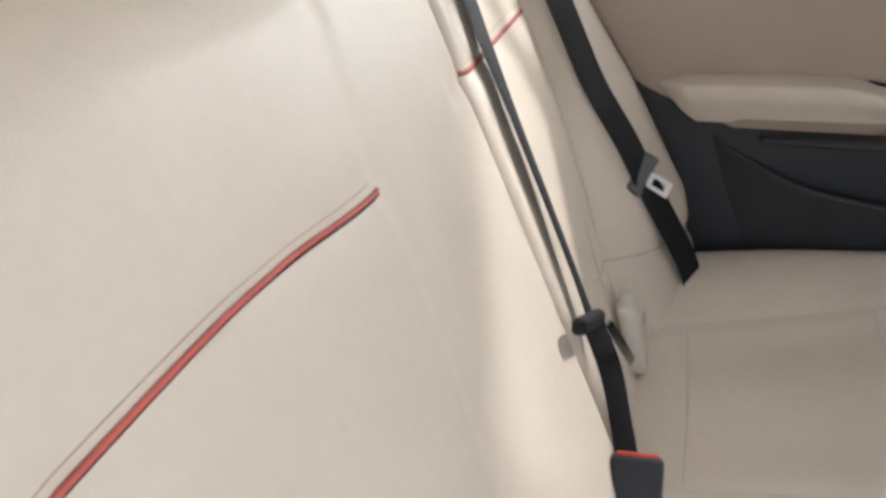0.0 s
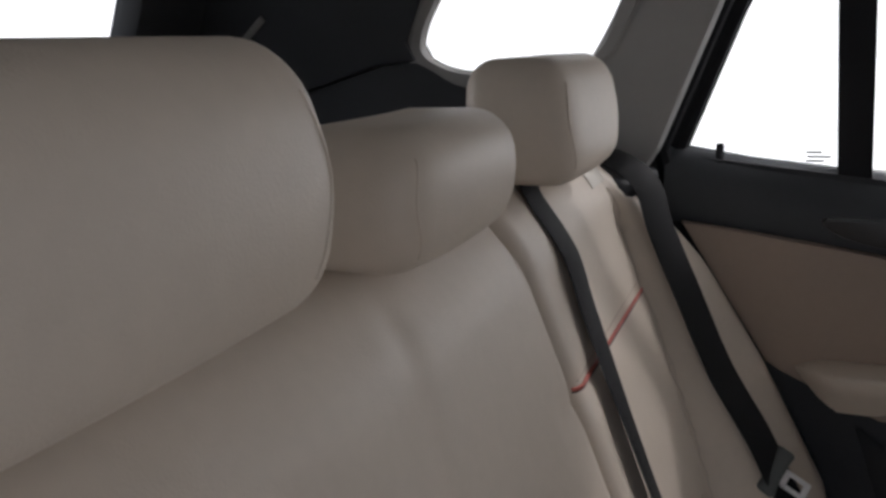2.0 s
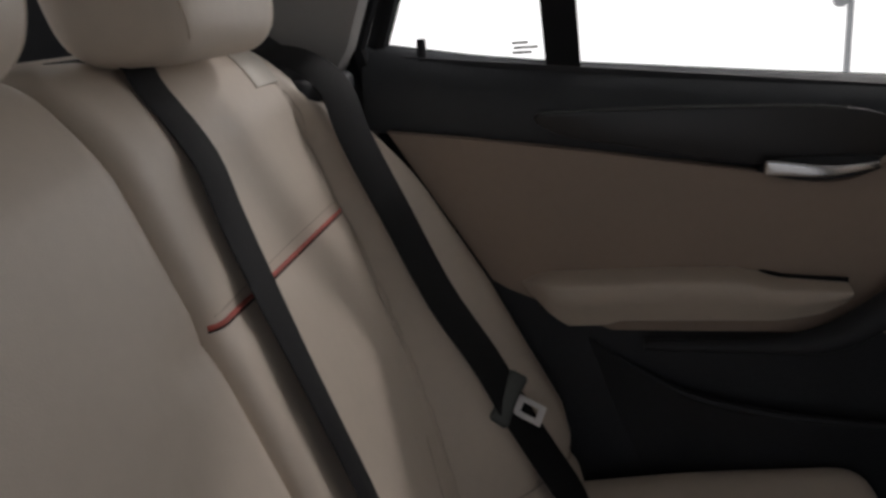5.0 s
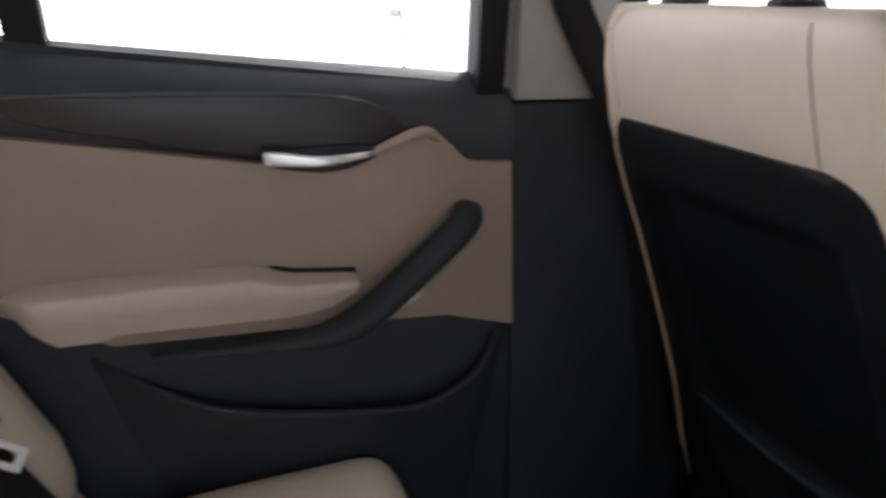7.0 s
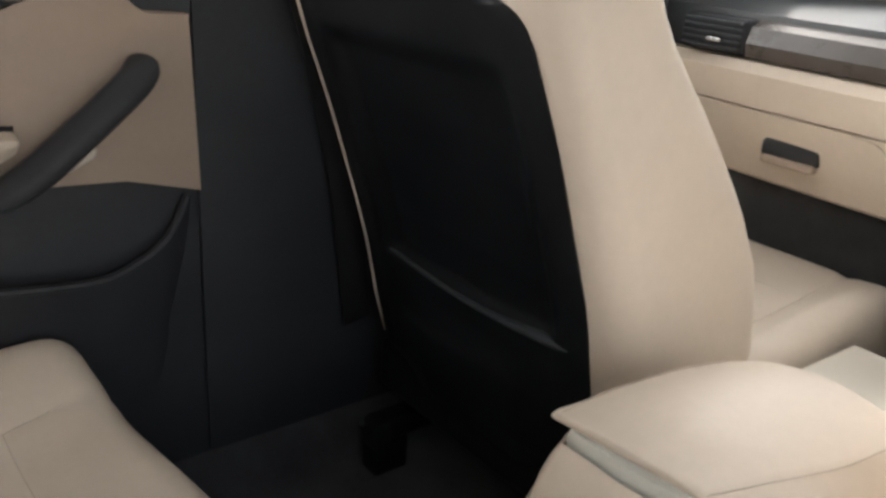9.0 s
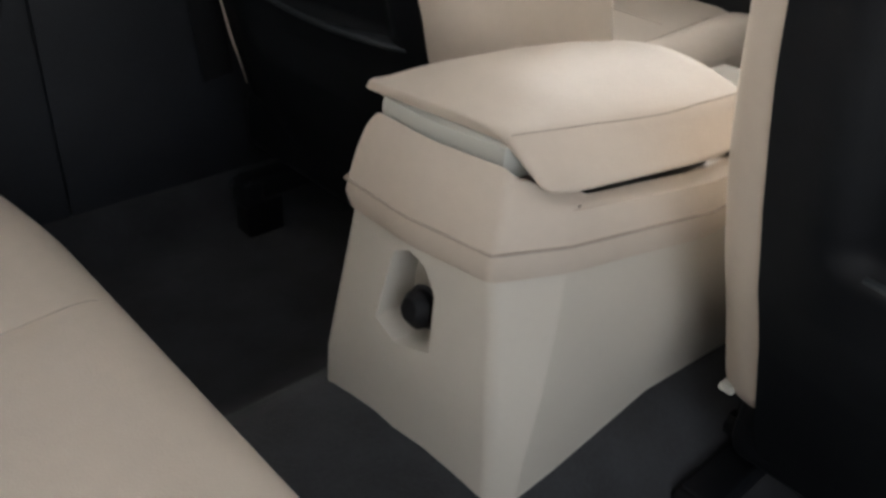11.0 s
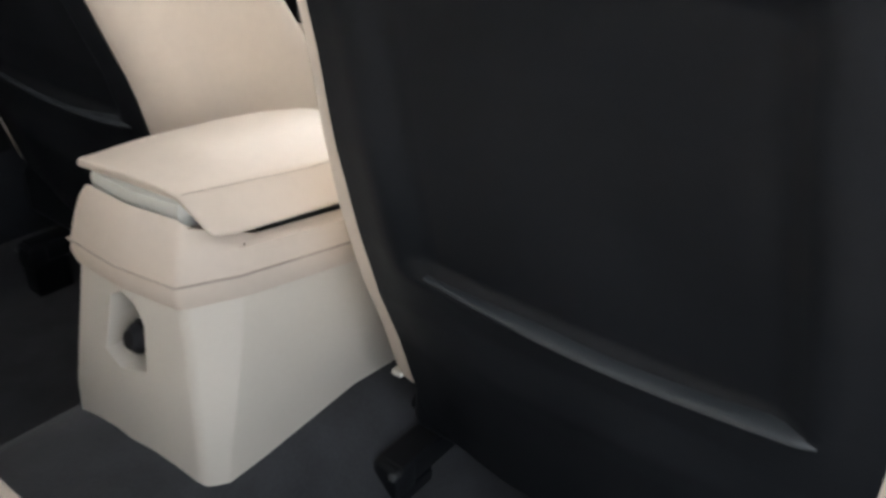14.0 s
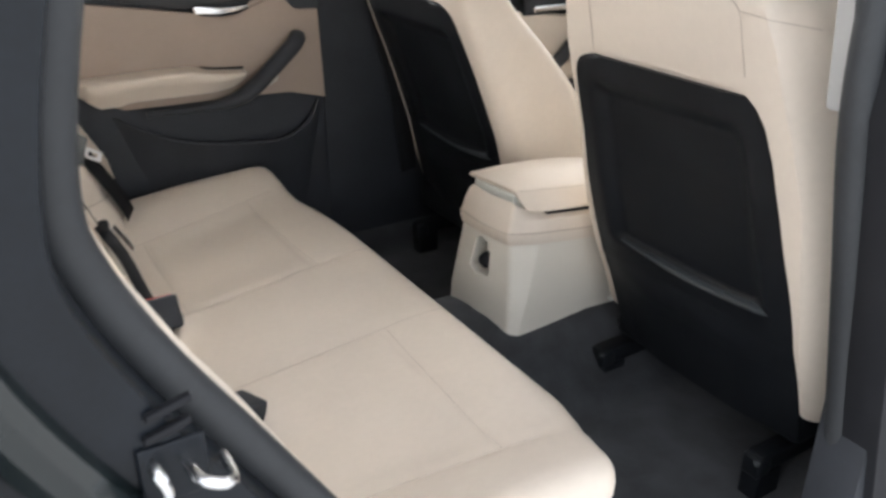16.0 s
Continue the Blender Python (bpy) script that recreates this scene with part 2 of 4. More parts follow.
def on_surface(ob, pts, way, lift=0.0):
    """pts moved along way on to the surface of ob."""
    tree = BVHTree.FromPolygons([v.co for v in ob.data.vertices], [p.vertices for p in ob.data.polygons])
    way = Vector(way).normalized()
    out = []
    for p in pts:
        hit = tree.ray_cast(Vector(p) - way * 0.6, way)[0]
        if hit is not None:
            out.append(hit - way * lift)
    return out


def seam(ob, pts, way, r=0.00055, mat=None, name="seam", lift=0.0002, n=6, label=""):
    line = on_surface(ob, curve(pts, 8), way, lift)
    return part(name, tube(line, r, n), mat or THREAD, ob, label)


def flip(s):
    """Mirror in the car's middle plane for s = -1."""
    return lambda p: Vector((p[0], s * p[1], p[2]))


# ---- the setting: ground, floor, roof, body sides ----
GROUND_Z = -0.32
g = bmesh.new()
bmesh.ops.create_grid(g, x_segments=8, y_segments=8, size=2500, matrix=Matrix.Translation((0, 0, GROUND_Z)))
tagged(part("ground", g, CONCRETE), "pale concrete ground under and round the car", "ground", kind="structure")

# added glowing screen 9 m out, whitening the windows and lighting the cabin
glow_mat = bpy.data.materials.new("window_glow_screen")
glow_mat.use_nodes = True
hn = glow_mat.node_tree.nodes
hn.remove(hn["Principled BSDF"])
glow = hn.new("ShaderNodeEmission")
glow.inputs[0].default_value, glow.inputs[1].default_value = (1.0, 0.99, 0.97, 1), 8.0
glow_mat.node_tree.links.new(glow.outputs[0], hn["Material Output"].inputs[0])
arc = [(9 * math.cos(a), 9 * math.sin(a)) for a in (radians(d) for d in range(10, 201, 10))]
tagged(part("backdrop", loft([[(x, y, GROUND_Z - 0.5), (x, y, 5.5)] for x, y in arc]), glow_mat), "added glowing white screen outside the windows", "backdrop", kind="structure")

FLOOR = 0.07


def floor_z(x, y):
    """The carpet: a tunnel in the middle, footwells, and the rise under the rear seat."""
    a = abs(y)
    z = FLOOR + 0.135 * step(0.27, 0.085, a) + 0.05 * step(0.60, 0.70, a)
    z += 0.010 * step(0.10, 0.03, a)
    z += 0.04 * step(0.50, 0.36, x) + 0.09 * step(1.75, 2.05, x)
    return z


rows = []
for i in range(61):
    x = lerp(-1.0, 2.1, i / 60)
    rows.append([(x, y, floor_z(x, y)) for y in (lerp(-0.74, 0.74, j / 48) for j in range(49))])
bm = loft(rows)
thicken(bm, 0.03)
car_floor = tagged(part("floor", bm, CARPET), "black carpeted car floor with a raised centre tunnel", "car floor", kind="structure")

# headliner and roof, one slab bowed across the car
rows = [[(x, y, 1.315 - 0.10 * (y / 0.72) ** 4 - 0.02 * ((x - 0.5) / 1.4) ** 2) for y in (lerp(-0.66, 0.66, j / 24) for j in range(25))] for x in (lerp(-0.95, 1.35, i / 16) for i in range(17))]
bm = loft(rows)
thicken(bm, -0.04)
tagged(part("ceiling", bm, HEADLINER), "light grey cloth headliner", "headliner", kind="structure")


rows = [[(x, y, 1.362 - 0.10 * (y / 0.74) ** 4 - 0.02 * ((x - 0.5) / 1.4) ** 2) for y in (lerp(-0.70, 0.70, j / 24) for j in range(25))] for x in (lerp(-0.97, 1.36, i / 16) for i in range(17))]
bm = loft(rows)
thicken(bm, -0.006)
tagged(part("roof", bm, PAINT), "dark glossy painted car roof", "car roof", kind="structure")


def inward(s, top=1.25):
    """Lean of the side glass: uprights move towards the middle above the sill."""
    def f(p):
        y = p[1] - 0.16 * max(0.0, p[2] - 0.93)
        return Vector((p[0], s * y, p[2]))
    return f


def body_side(s, name, label):
    """Pillars and quarter panel of one side, each a plate with thickness."""
    root = thing(name, label, "car body side", kind="structure")
    lean = inward(s)
    # centre pillar: pale trim over a black lower half
    part("upper_trim", prism([(0.652 if s > 0 else 0.70, 0.815), (0.775, 0.812), (0.80, 1.05), (0.80, 1.26), (0.68, 1.26), (0.652 if s > 0 else 0.69, 1.0)], 0.685, 0.735, 0.006, lean=lean), TRIM, root, "grey pillar trim")
    foot = 0.655 if s > 0 else 0.908
    part("lower_trim", prism([(foot, 0.10), (1.02, 0.10), (0.90, 0.811), (0.652 if s > 0 else 0.720, 0.811)], 0.690, 0.74, 0.006, lean=lean), BLACK, root, "black plastic pillar trim")
    if s > 0:
        part("pillar_post", prism([(0.66, 0.05), (1.03, 0.05), (0.84, 0.85), (0.80, 1.27), (0.675, 1.27), (0.66, 0.82)], 0.742, 0.79, 0.004, lean=lean), PAINT, root, "dark painted pillar")
    else:
        part("pillar_post", prism([(0.87, 0.05), (1.30, 0.05), (1.12, 0.85), (0.92, 1.27), (0.685, 1.27), (0.683, 0.82)], 0.744, 0.805, 0.006, lean=lean), RUBBER, root, "dark painted pillar with a rubber edge")
        part("pillar_lip", tube([lean(p) for p in curve([(0.95, 0.806, 0.12), (0.90, 0.806, 0.40), (0.82, 0.806, 0.70), (0.775, 0.806, 0.92), (0.755, 0.806, 1.24)], 5)], 0.009, 8), RUBBER, root, "black rubber lip")
    # rear pillar trim between the door glass and the quarter glass
    part("rear_pillar_trim", prism([(-0.165, 0.90), (-0.145, 0.93), (-0.065, 1.12), (-0.005, 1.27), (-0.12, 1.27), (-0.195, 1.13), (-0.232, 1.05), (-0.27, 1.0), (-0.30, 0.90)], 0.66, 0.72, 0.012, lean=lean), TRIM, root, "grey rear pillar trim")
    # load-space side: around the quarter glass
    part("load_space_lower", prism([(-1.0, 0.10), (-0.05, 0.10), (-0.17, 0.90), (-0.28, 0.985), (-0.44, 1.03), (-0.50, 1.065), (-0.56, 1.06), (-0.98, 0.95)], 0.655, 0.73, 0.01, lean=lean), CARGO, root, "dark load-space side trim")
    part("load_space_pillar", prism([(-0.56, 1.06), (-0.50, 1.065), (-0.512, 1.095), (-0.48, 1.16), (-0.40, 1.235), (-0.40, 1.28), (-0.86, 1.28), (-0.98, 0.95)], 0.65, 0.73, 0.01, lean=lean), CARGO, root, "dark tail pillar trim")
    part("trim_edge", tube([lean(p) for p in ((-0.76, 0.648, 1.14), (-0.887, 0.648, 1.046), (-0.985, 0.652, 0.97))], 0.006, 8), TRIM, root, "pale grey trim edge")
    ring = curve([(-0.225, 0.675, 1.05), (-0.30, 0.675, 1.03), (-0.44, 0.675, 1.033), (-0.507, 0.675, 1.075), (-0.48, 0.675, 1.15), (-0.40, 0.675, 1.225), (-0.2, 0.675, 1.235), (-0.15, 0.675, 1.20)], 5, True)
    part("quarter_window_surround", tube([lean(p) for p in ring], 0.018, 8, True), TRIM, root, "pale grey window surround")
    part("quarter_seal", tube([lean(p + Vector((0, 0.02, 0))) for p in ring], 0.0085, 6, True), RUBBER, root, "black rubber seal")
    part("quarter_pane", prism([(p.x, p.z) for p in ring], 0.715, 0.719, lean=lean), GLASS, root, "clear quarter glass").visible_shadow = False
    # roof rail over the doors
    part("roof_rail", loft([[lean((x, y, z)) for y, z in ((0.72, 1.23), (0.76, 1.25), (0.79, 1.27), (0.76, 1.33), (0.70, 1.34), (0.66, 1.29))] for x in (-0.95, -0.3, 0.3, 0.9, 1.3)], closed=True), HEADLINER, root, "grey roof rail")
    # windscreen pillar
    feet = ((1.64, 0.745), (1.58, 0.824), (1.53, 0.882), (1.48, 0.932), (1.33, 1.09), (1.17, 1.24))
    part("windscreen_pillar", loft([[lean((x + dx, 0.70 + dy, z)) for dx, dy in ((0, 0), (0.03, -0.03), (0.075, -0.055), (0.13, -0.075), (0.11, 0.0), (0.05, 0.05), (0.0, 0.04))] for x, z in feet], closed=True), RIM_GREY, root, "pale grey windscreen pillar")
    return root


body_side(1, "body_side_left", "left car body side with grey pillar trims and quarter glass")
body_side(-1, "body_side_right", "right car body side with grey pillar trims and quarter glass")

# bulkhead, tailgate and windscreen close the cabin
tail = thing("tailgate", "closed tailgate with a wide sloping rear window", "tailgate", kind="structure")
part("inner_panel", prism([(-0.66, 0.05), (0.66, 0.05), (0.66, 0.93), (-0.66, 0.93)], -1.06, -1.0, 0.01, "yz"), CARGO, tail)
def slope(p):
    return Vector((p[0] + 0.55 * (p[2] - 0.93), p[1], p[2]))
for s in (-1, 1):
    part("window_side", prism([(s * 0.50, 0.90), (s * 0.73, 0.90), (s * 0.70, 1.30), (s * 0.46, 1.27)], -1.06, -1.0, 0.01, "yz", slope), CARGO, tail)
part("rear_window", prism([(-0.51, 0.93), (0.51, 0.93), (0.47, 1.28), (-0.47, 1.28)], -1.045, -1.041, 0, "yz", slope), GLASS, tail).visible_shadow = False
part("window_top", block(-0.89, -0.82, -0.60, 0.60, 1.265, 1.33, 0.01), CARGO, tail)
cowl = block(1.70, 2.10, -0.74, 0.74, 0.735, 0.775, 0.01)
tagged(part("cowl", cowl, PAINT), "dark painted cowl below the windscreen", "cowl", kind="structure")
bulk = block(2.06, 2.14, -0.74, 0.74, 0.03, 0.73, 0.01)
tagged(part("wall_front", bulk, CARPET), "black carpeted bulkhead under the dashboard", "bulkhead", kind="structure")
screen = thing("window_1", "wide sloping windscreen with a dark edge", "windscreen", kind="structure")
def rake(p):
    return Vector((1.80 - 1.55 * (p[2] - 0.80) - 0.15 * (p[1] / 0.6) ** 2, p[1], p[2]))
grid = [[rake((0, lerp(-0.64, 0.64, j / 12) * lerp(1, 0.92, i / 8), lerp(0.80, 1.27, i / 8))) for j in range(13)] for i in range(9)]
bm = loft(grid)
thicken(bm, 0.004)
part("pane", bm, GLASS, screen).visible_shadow = False
edge = [grid[0][j] for j in range(13)] + [grid[i][12] for i in range(1, 9)] + [grid[8][j] for j in range(11, -1, -1)] + [grid[i][0] for i in range(7, 0, -1)]
part("edge_band", tube(edge, 0.006, 6, True), RUBBER, screen)
INNER = [(0.0, 0.832), (0.25, 0.832), (0.42, 0.831), (0.489, 0.831), (0.524, 0.833), (0.552, 0.849), (0.559, 0.884), (0.547, 0.924), (0.52, 1.02), (0.49, 1.12), (0.46, 1.21)]
OUTER = [(0.0, 0.79), (0.25, 0.79), (0.42, 0.788), (0.54, 0.787), (0.61, 0.79), (0.665, 0.81), (0.672, 0.87), (0.668, 0.93), (0.645, 1.02), (0.61, 1.13), (0.58, 1.22)]
for s in (1, -1):
    near = [rake(p) + Vector((-0.010, 0, 0)) for p in curve([(0, s * y, z) for y, z in INNER], 6)]
    far = [rake(p) + Vector((-0.016, 0, 0)) for p in curve([(0, s * y, z) for y, z in OUTER], 6)]
    part("surround", thicken(loft([far, near, [p + Vector((0.012, 0, 0.004)) for p in near]]), 0.003), RIM_GREY, screen, "pale grey windscreen surround")
    part("bead", tube([p + Vector((0.004, 0, 0)) for p in near], 0.0028, 6), RUBBER, screen, "thin black glass bead")

# ---- rear seat ----


STRIPE_Z = 0.772
WIDE_SEAM = [(0.36, -0.165), (0.45, -0.149), (0.53, -0.132), (0.60, -0.115), (0.65, -0.105), (0.70, -0.098), (0.76, -0.0955), (0.81, -0.094), (0.85, -0.089), (0.885, -0.080), (0.91, -0.075), (0.935, -0.073)]
RIGHT_SEAM = [(0.32, 0.41), (0.40, 0.425), (0.47, 0.437), (0.54, 0.456), (0.60, 0.475), (0.683, 0.488), (0.768, 0.510), (0.85, 0.517), (0.89, 0.508), (0.93, 0.478)]
LEFT_SEAM = [(0.30, 0.43), (0.40, 0.446), (0.47, 0.474), (0.54, 0.508), (0.62, 0.530), (0.70, 0.541), (0.77, 0.545), (0.85, 0.543), (0.89, 0.530), (0.93, 0.495)]
BACK_VALLEYS = [
    (WIDE_SEAM, 0.0038, 0.015),
    ([(z, -y) for z, y in RIGHT_SEAM], 0.007, 0.011),
    (LEFT_SEAM, 0.003, 0.009)]


def back_x(y, z):
    """Front of the rear backrest."""
    a = abs(y)
    x = -0.12 - 0.38 * (z - 0.77)
    if y > 0:
        # the seat dips towards the seam, then the side bolster rises steeply from it
        foot = table(LEFT_SEAM, z)
        crest = max(0.566, foot + 0.036)
        dip = (0.006 * step(0.14, 0.24, a) + 0.015 * min(1.0, max(0.0, (a - 0.24) / 0.28))) * step(0.95, 0.84, z)
        high = table([(0.28, 0.050), (0.40, 0.058), (0.50, 0.060), (0.55, 0.054), (0.65, 0.030), (0.75, 0.023), (0.85, 0.019), (0.96, 0.0)], z)
        outer = table([(0.28, 0.07), (0.465, 0.10), (0.64, 0.078), (0.886, 0.024), (0.96, 0.0)], z)
        w = min(1.0, max(0.0, (a - foot) / (crest - foot)))
        x -= dip
        x += (dip + high) * (1 - (1 - w) ** 1.7) + max(0.0, outer - high) * step(crest - 0.01, 0.64, a)
    else:
        lump = table([(0.28, 0.06), (0.50, 0.078), (0.63, 0.058), (0.70, 0.042), (0.80, 0.030), (0.886, 0.012), (0.96, 0.0)], z)
        foot = table(RIGHT_SEAM, z) - 0.004
        x += lump * min(1.0, max(0.0, (a - foot) / (0.635 - foot)))
        x -= 0.006 * step(0.14, 0.24, a) * step(0.50, 0.42, a) * step(0.95, 0.8, z)
    x -= 0.03 * step(0.88, 0.97, z)
    # soft valleys along the seams
    for line, deep, wide in BACK_VALLEYS:
        x -= deep * math.exp(-((y - table(line, z)) / wide) ** 2) * step(0.97, 0.90, z)
    # fold across the foot of the bolster
    x -= 0.009 * math.exp(-((z - table([(0.36, 0.443), (0.50, 0.415), (0.668, 0.395)], a)) / 0.013) ** 2) * step(0.42, 0.47, a)
    d = (z - STRIPE_Z) / 0.012
    x -= 0.004 * math.exp(-d * d) * step(0.56, 0.53, a) * step(0.085, 0.11, a)
    return x


def backrest(name, y0, y1, parent, label):
    yc, hy = (y0 + y1) / 2, (y1 - y0) / 2
    z0, z1 = 0.27, 0.955
    zc, hz = (z0 + z1) / 2, (z1 - z0) / 2
    T = 0.07

    def f(p):
        y, z = p.y + yc, p.z + zc
        front = back_x(y, z)
        # shoulders fall away towards the outside
        a = abs(y)
        z -= 0.05 * step(0.50, 0.66, a) * step(0.75, 0.95, z)
        return Vector((front + (p.x - T), y, z))
    return part(name, rbox(T, hy, hz, 0.024, (2, max(8, int(hy * 330)), 60), f), LEATHER, parent, label)


rear_seat = thing("rear_bench_seat", "beige leather rear bench seat with red piped seams and three headrests", "car seat")
back_wide = backrest("backrest", -0.655, 0.157, rear_seat, "wide beige leather backrest with a red stripe")
back_narrow = backrest("backrest", 0.160, 0.674, rear_seat, "narrow beige leather backrest with a red stripe")
FRONT = (-1, 0, 0)
# red stripes in a stitched fold
for back, pts in ((back_narrow, [(0.167, 0.003), (0.22, 0.0), (0.35, -0.0036), (0.45, -0.0064), (0.541, -0.009)]), (back_wide, [(-0.106, -0.008), (-0.24, 0.001), (-0.33, 0.005), (-0.52, 0.003)])):
    seam(back, [(0, y, STRIPE_Z + dz) for y, dz in pts], FRONT, 0.0020, RED, "red_piping", 0.0012, 8)
    seam(back, [(0, y, STRIPE_Z + dz - 0.0030) for y, dz in pts], FRONT, 0.0009, WEB, "dark_piping", 0.0004, 8)
seam(back_narrow, [(0, 0.175, STRIPE_Z + 0.009), (0, 0.35, STRIPE_Z + 0.0064), (0, 0.45, STRIPE_Z + 0.0036), (0, 0.535, STRIPE_Z + 0.001)], FRONT)
seam(back_wide, [(0, -0.112, STRIPE_Z - 0.001), (0, -0.24, STRIPE_Z + 0.0078), (0, -0.33, STRIPE_Z + 0.0118), (0, -0.52, STRIPE_Z + 0.0098)], FRONT)
# upright seams between the panels
seam(back_wide, [(0, -y, z) for z, y in RIGHT_SEAM[::-1]], FRONT)
seam(back_narrow, [(0, y, z) for z, y in LEFT_SEAM[::-1]], FRONT)
seam(back_narrow, [(0, 0.36, 0.36), (0, 0.38, 0.42), (0, 0.41, 0.48), (0, 0.45, 0.53)], FRONT, 0.0009)
seam(back_narrow, [(0, 0.36, 0.443), (0, 0.42, 0.430), (0, 0.50, 0.415), (0, 0.59, 0.400), (0, 0.668, 0.395)], FRONT, 0.0014)
# small release flap on the shoulder of the narrow backrest
tab = on_surface(back_narrow, [(0, 0.485, z) for z in (0.946, 0.938, 0.930, 0.920, 0.910)], FRONT, 0.0004)
part("shoulder_tab", ribbon(tab, (0, 1, 0), 0.06, 0.004), CONSOLE_BEIGE, back_narrow, "pale plastic release tab")


def rear_headrest(yc, zc, hw, hh, xc, depth, lean=-0.10):
    def f(p):
        z = p.z
        # the face bows forward in the middle and leans back towards the top
        x = p.x * (1 - 0.15 * (z / hh) ** 2) + lean * z + 0.008 * (1 - (p.y / hw) ** 2)
        y = p.y * (1 - 0.06 * step(0, hh, z) - 0.10 * step(0, -hh, z))
        return Vector((xc + x, yc + y, zc + z))
    ob = part("headrest", rbox(depth, hw, hh, 0.028, (3, 8, 6), f), LEATHER, rear_seat, "padded beige leather headrest")
    for k in (-1, 1):
        line = curve([(xc + depth * 0.5, yc + k * hw * 0.80, zc + hh * 0.62), (xc + depth, yc + k * hw * 0.86, zc), (xc + depth * 0.5, yc + k * hw * 0.74, zc - hh * 0.7)], 6)
        pts = on_surface(ob, line, FRONT, 0.0002)
        if len(pts) > 3:
            part("seam", tube(pts, 0.0009, 6), LEATHER, ob)
    for k in (-1, 1):
        part("post", tube([(xc - 0.065, yc + k * 0.055, zc - hh - 0.040), (xc - 0.04, yc + k * 0.055, zc - hh + 0.02)], 0.006, 10), BLACK, ob, "black post")
    return ob


rear_headrest(-0.346, 1.033, 0.1545, 0.061, -0.192, 0.056)
rear_headrest(-0.023, 0.996, 0.097, 0.046, -0.202, 0.058, 0.06)
rear_headrest(0.332, 1.010, 0.115, 0.062, -0.205, 0.054)


BOLSTER_SEAM = [(0.03, 0.465), (0.116, 0.482), (0.241, 0.502), (0.368, 0.524), (0.43, 0.537), (0.49, 0.55)]


def cushion_z(x, y):
    a = abs(y)
    z = table([(0.0, 0.292), (0.12, 0.306), (0.30, 0.328), (0.42, 0.343), (0.50, 0.345)], x)
    line = table(BOLSTER_SEAM, x)
    z -= 0.0035 * math.exp(-((a - 0.143) / 0.008) ** 2) * step(0.50, 0.42, x)
    z -= 0.0035 * math.exp(-((a - line) / 0.008) ** 2)
    z -= 0.003 * math.exp(-((x - 0.378) / 0.008) ** 2) * step(0.53, 0.50, a) * step(0.13, 0.16, a)
    z -= 0.002 * math.exp(-((x - 0.118) / 0.007) ** 2) * step(0.49, 0.46, a) * step(0.13, 0.16, a)
    z += (0.058 if y > 0 else 0.048) * step(line - 0.06, 0.665, a) * step(0.0, 0.1, x) * lerp(1.0, 0.80 if y > 0 else 0.5, step(0.22, 0.48, x))
    z -= 0.008 * step(0.14, 0.24, a) * step(line, line - 0.09, a) * step(0.45, 0.3, x)
    return z


def cushion_f(p):
    x, y = p.x + 0.25, p.y
    reach = 0.528 - (0.040 * step(0.25, 0.64, y) + 0.008 * step(0.54, 0.668, y) if y > 0 else 0.045 * step(-0.45, -0.66, y))
    x = -0.01 + (x + 0.02) / 0.54 * (reach + 0.01)
    top = cushion_z(x, y)
    d = p.z + 0.12 - 0.24   # 0 at the top
    if p.x > 0.15:
        x -= 0.06 * step(0.0, -0.2, d) * step(0.15, 0.27, p.x)
    return Vector((x, y, top + d))


cushion = part("cushion", rbox(0.27, 0.665, 0.12, 0.048, (56, 130, 4), cushion_f), LEATHER, rear_seat, "wide beige leather seat cushion")
DOWN = (0, 0, -1)
for s in (1, -1):
    seam(cushion, [(x, s * y, 1) for x, y in BOLSTER_SEAM[:-1]], DOWN)
    seam(cushion, [(0.368, s * 0.524, 1), (0.374, s * 0.41, 1), (0.380, s * 0.28, 1), (0.384, s * 0.145, 1)], DOWN)
    seam(cushion, [(0.384, s * 0.145, 1), (0.25, s * 0.142, 1), (0.06, s * 0.140, 1)], DOWN)
    seam(cushion, [(0.384, s * 0.145, 1), (0.44, s * 0.147, 1), (0.50, s * 0.148, 1)], DOWN)
    seam(cushion, [(0.117, s * 0.15, 1), (0.120, s * 0.3, 1), (0.116, s * 0.478, 1)], DOWN)

# pale flaps over the child-seat anchors in the gap
for y, tall in ((0.385, 0.105),):
    flap = block(0.030, 0.058, y - 0.027, y + 0.027, 0.300, 0.300 + tall, 0.010, (2, 3, 4), f=lambda p: Vector((p.x - 0.38 * (p.z - 0.32) + 0.018 * step(0.30, 0.40, p.z), p.y, p.z)))
    cover = part("anchor_cover", flap, CONSOLE_BEIGE, rear_seat, "pale plastic anchor cover")
    part("groove", tube([(0.060 + 0.001 - 0.38 * (z - 0.32) + 0.018 * step(0.30, 0.40, z), y + k, z) for k, z in ((-0.015, 0.315), (-0.015, 0.295 + tall * 0.8), (0.015, 0.295 + tall * 0.8), (0.015, 0.315))], 0.001, 6), THREAD, cover)


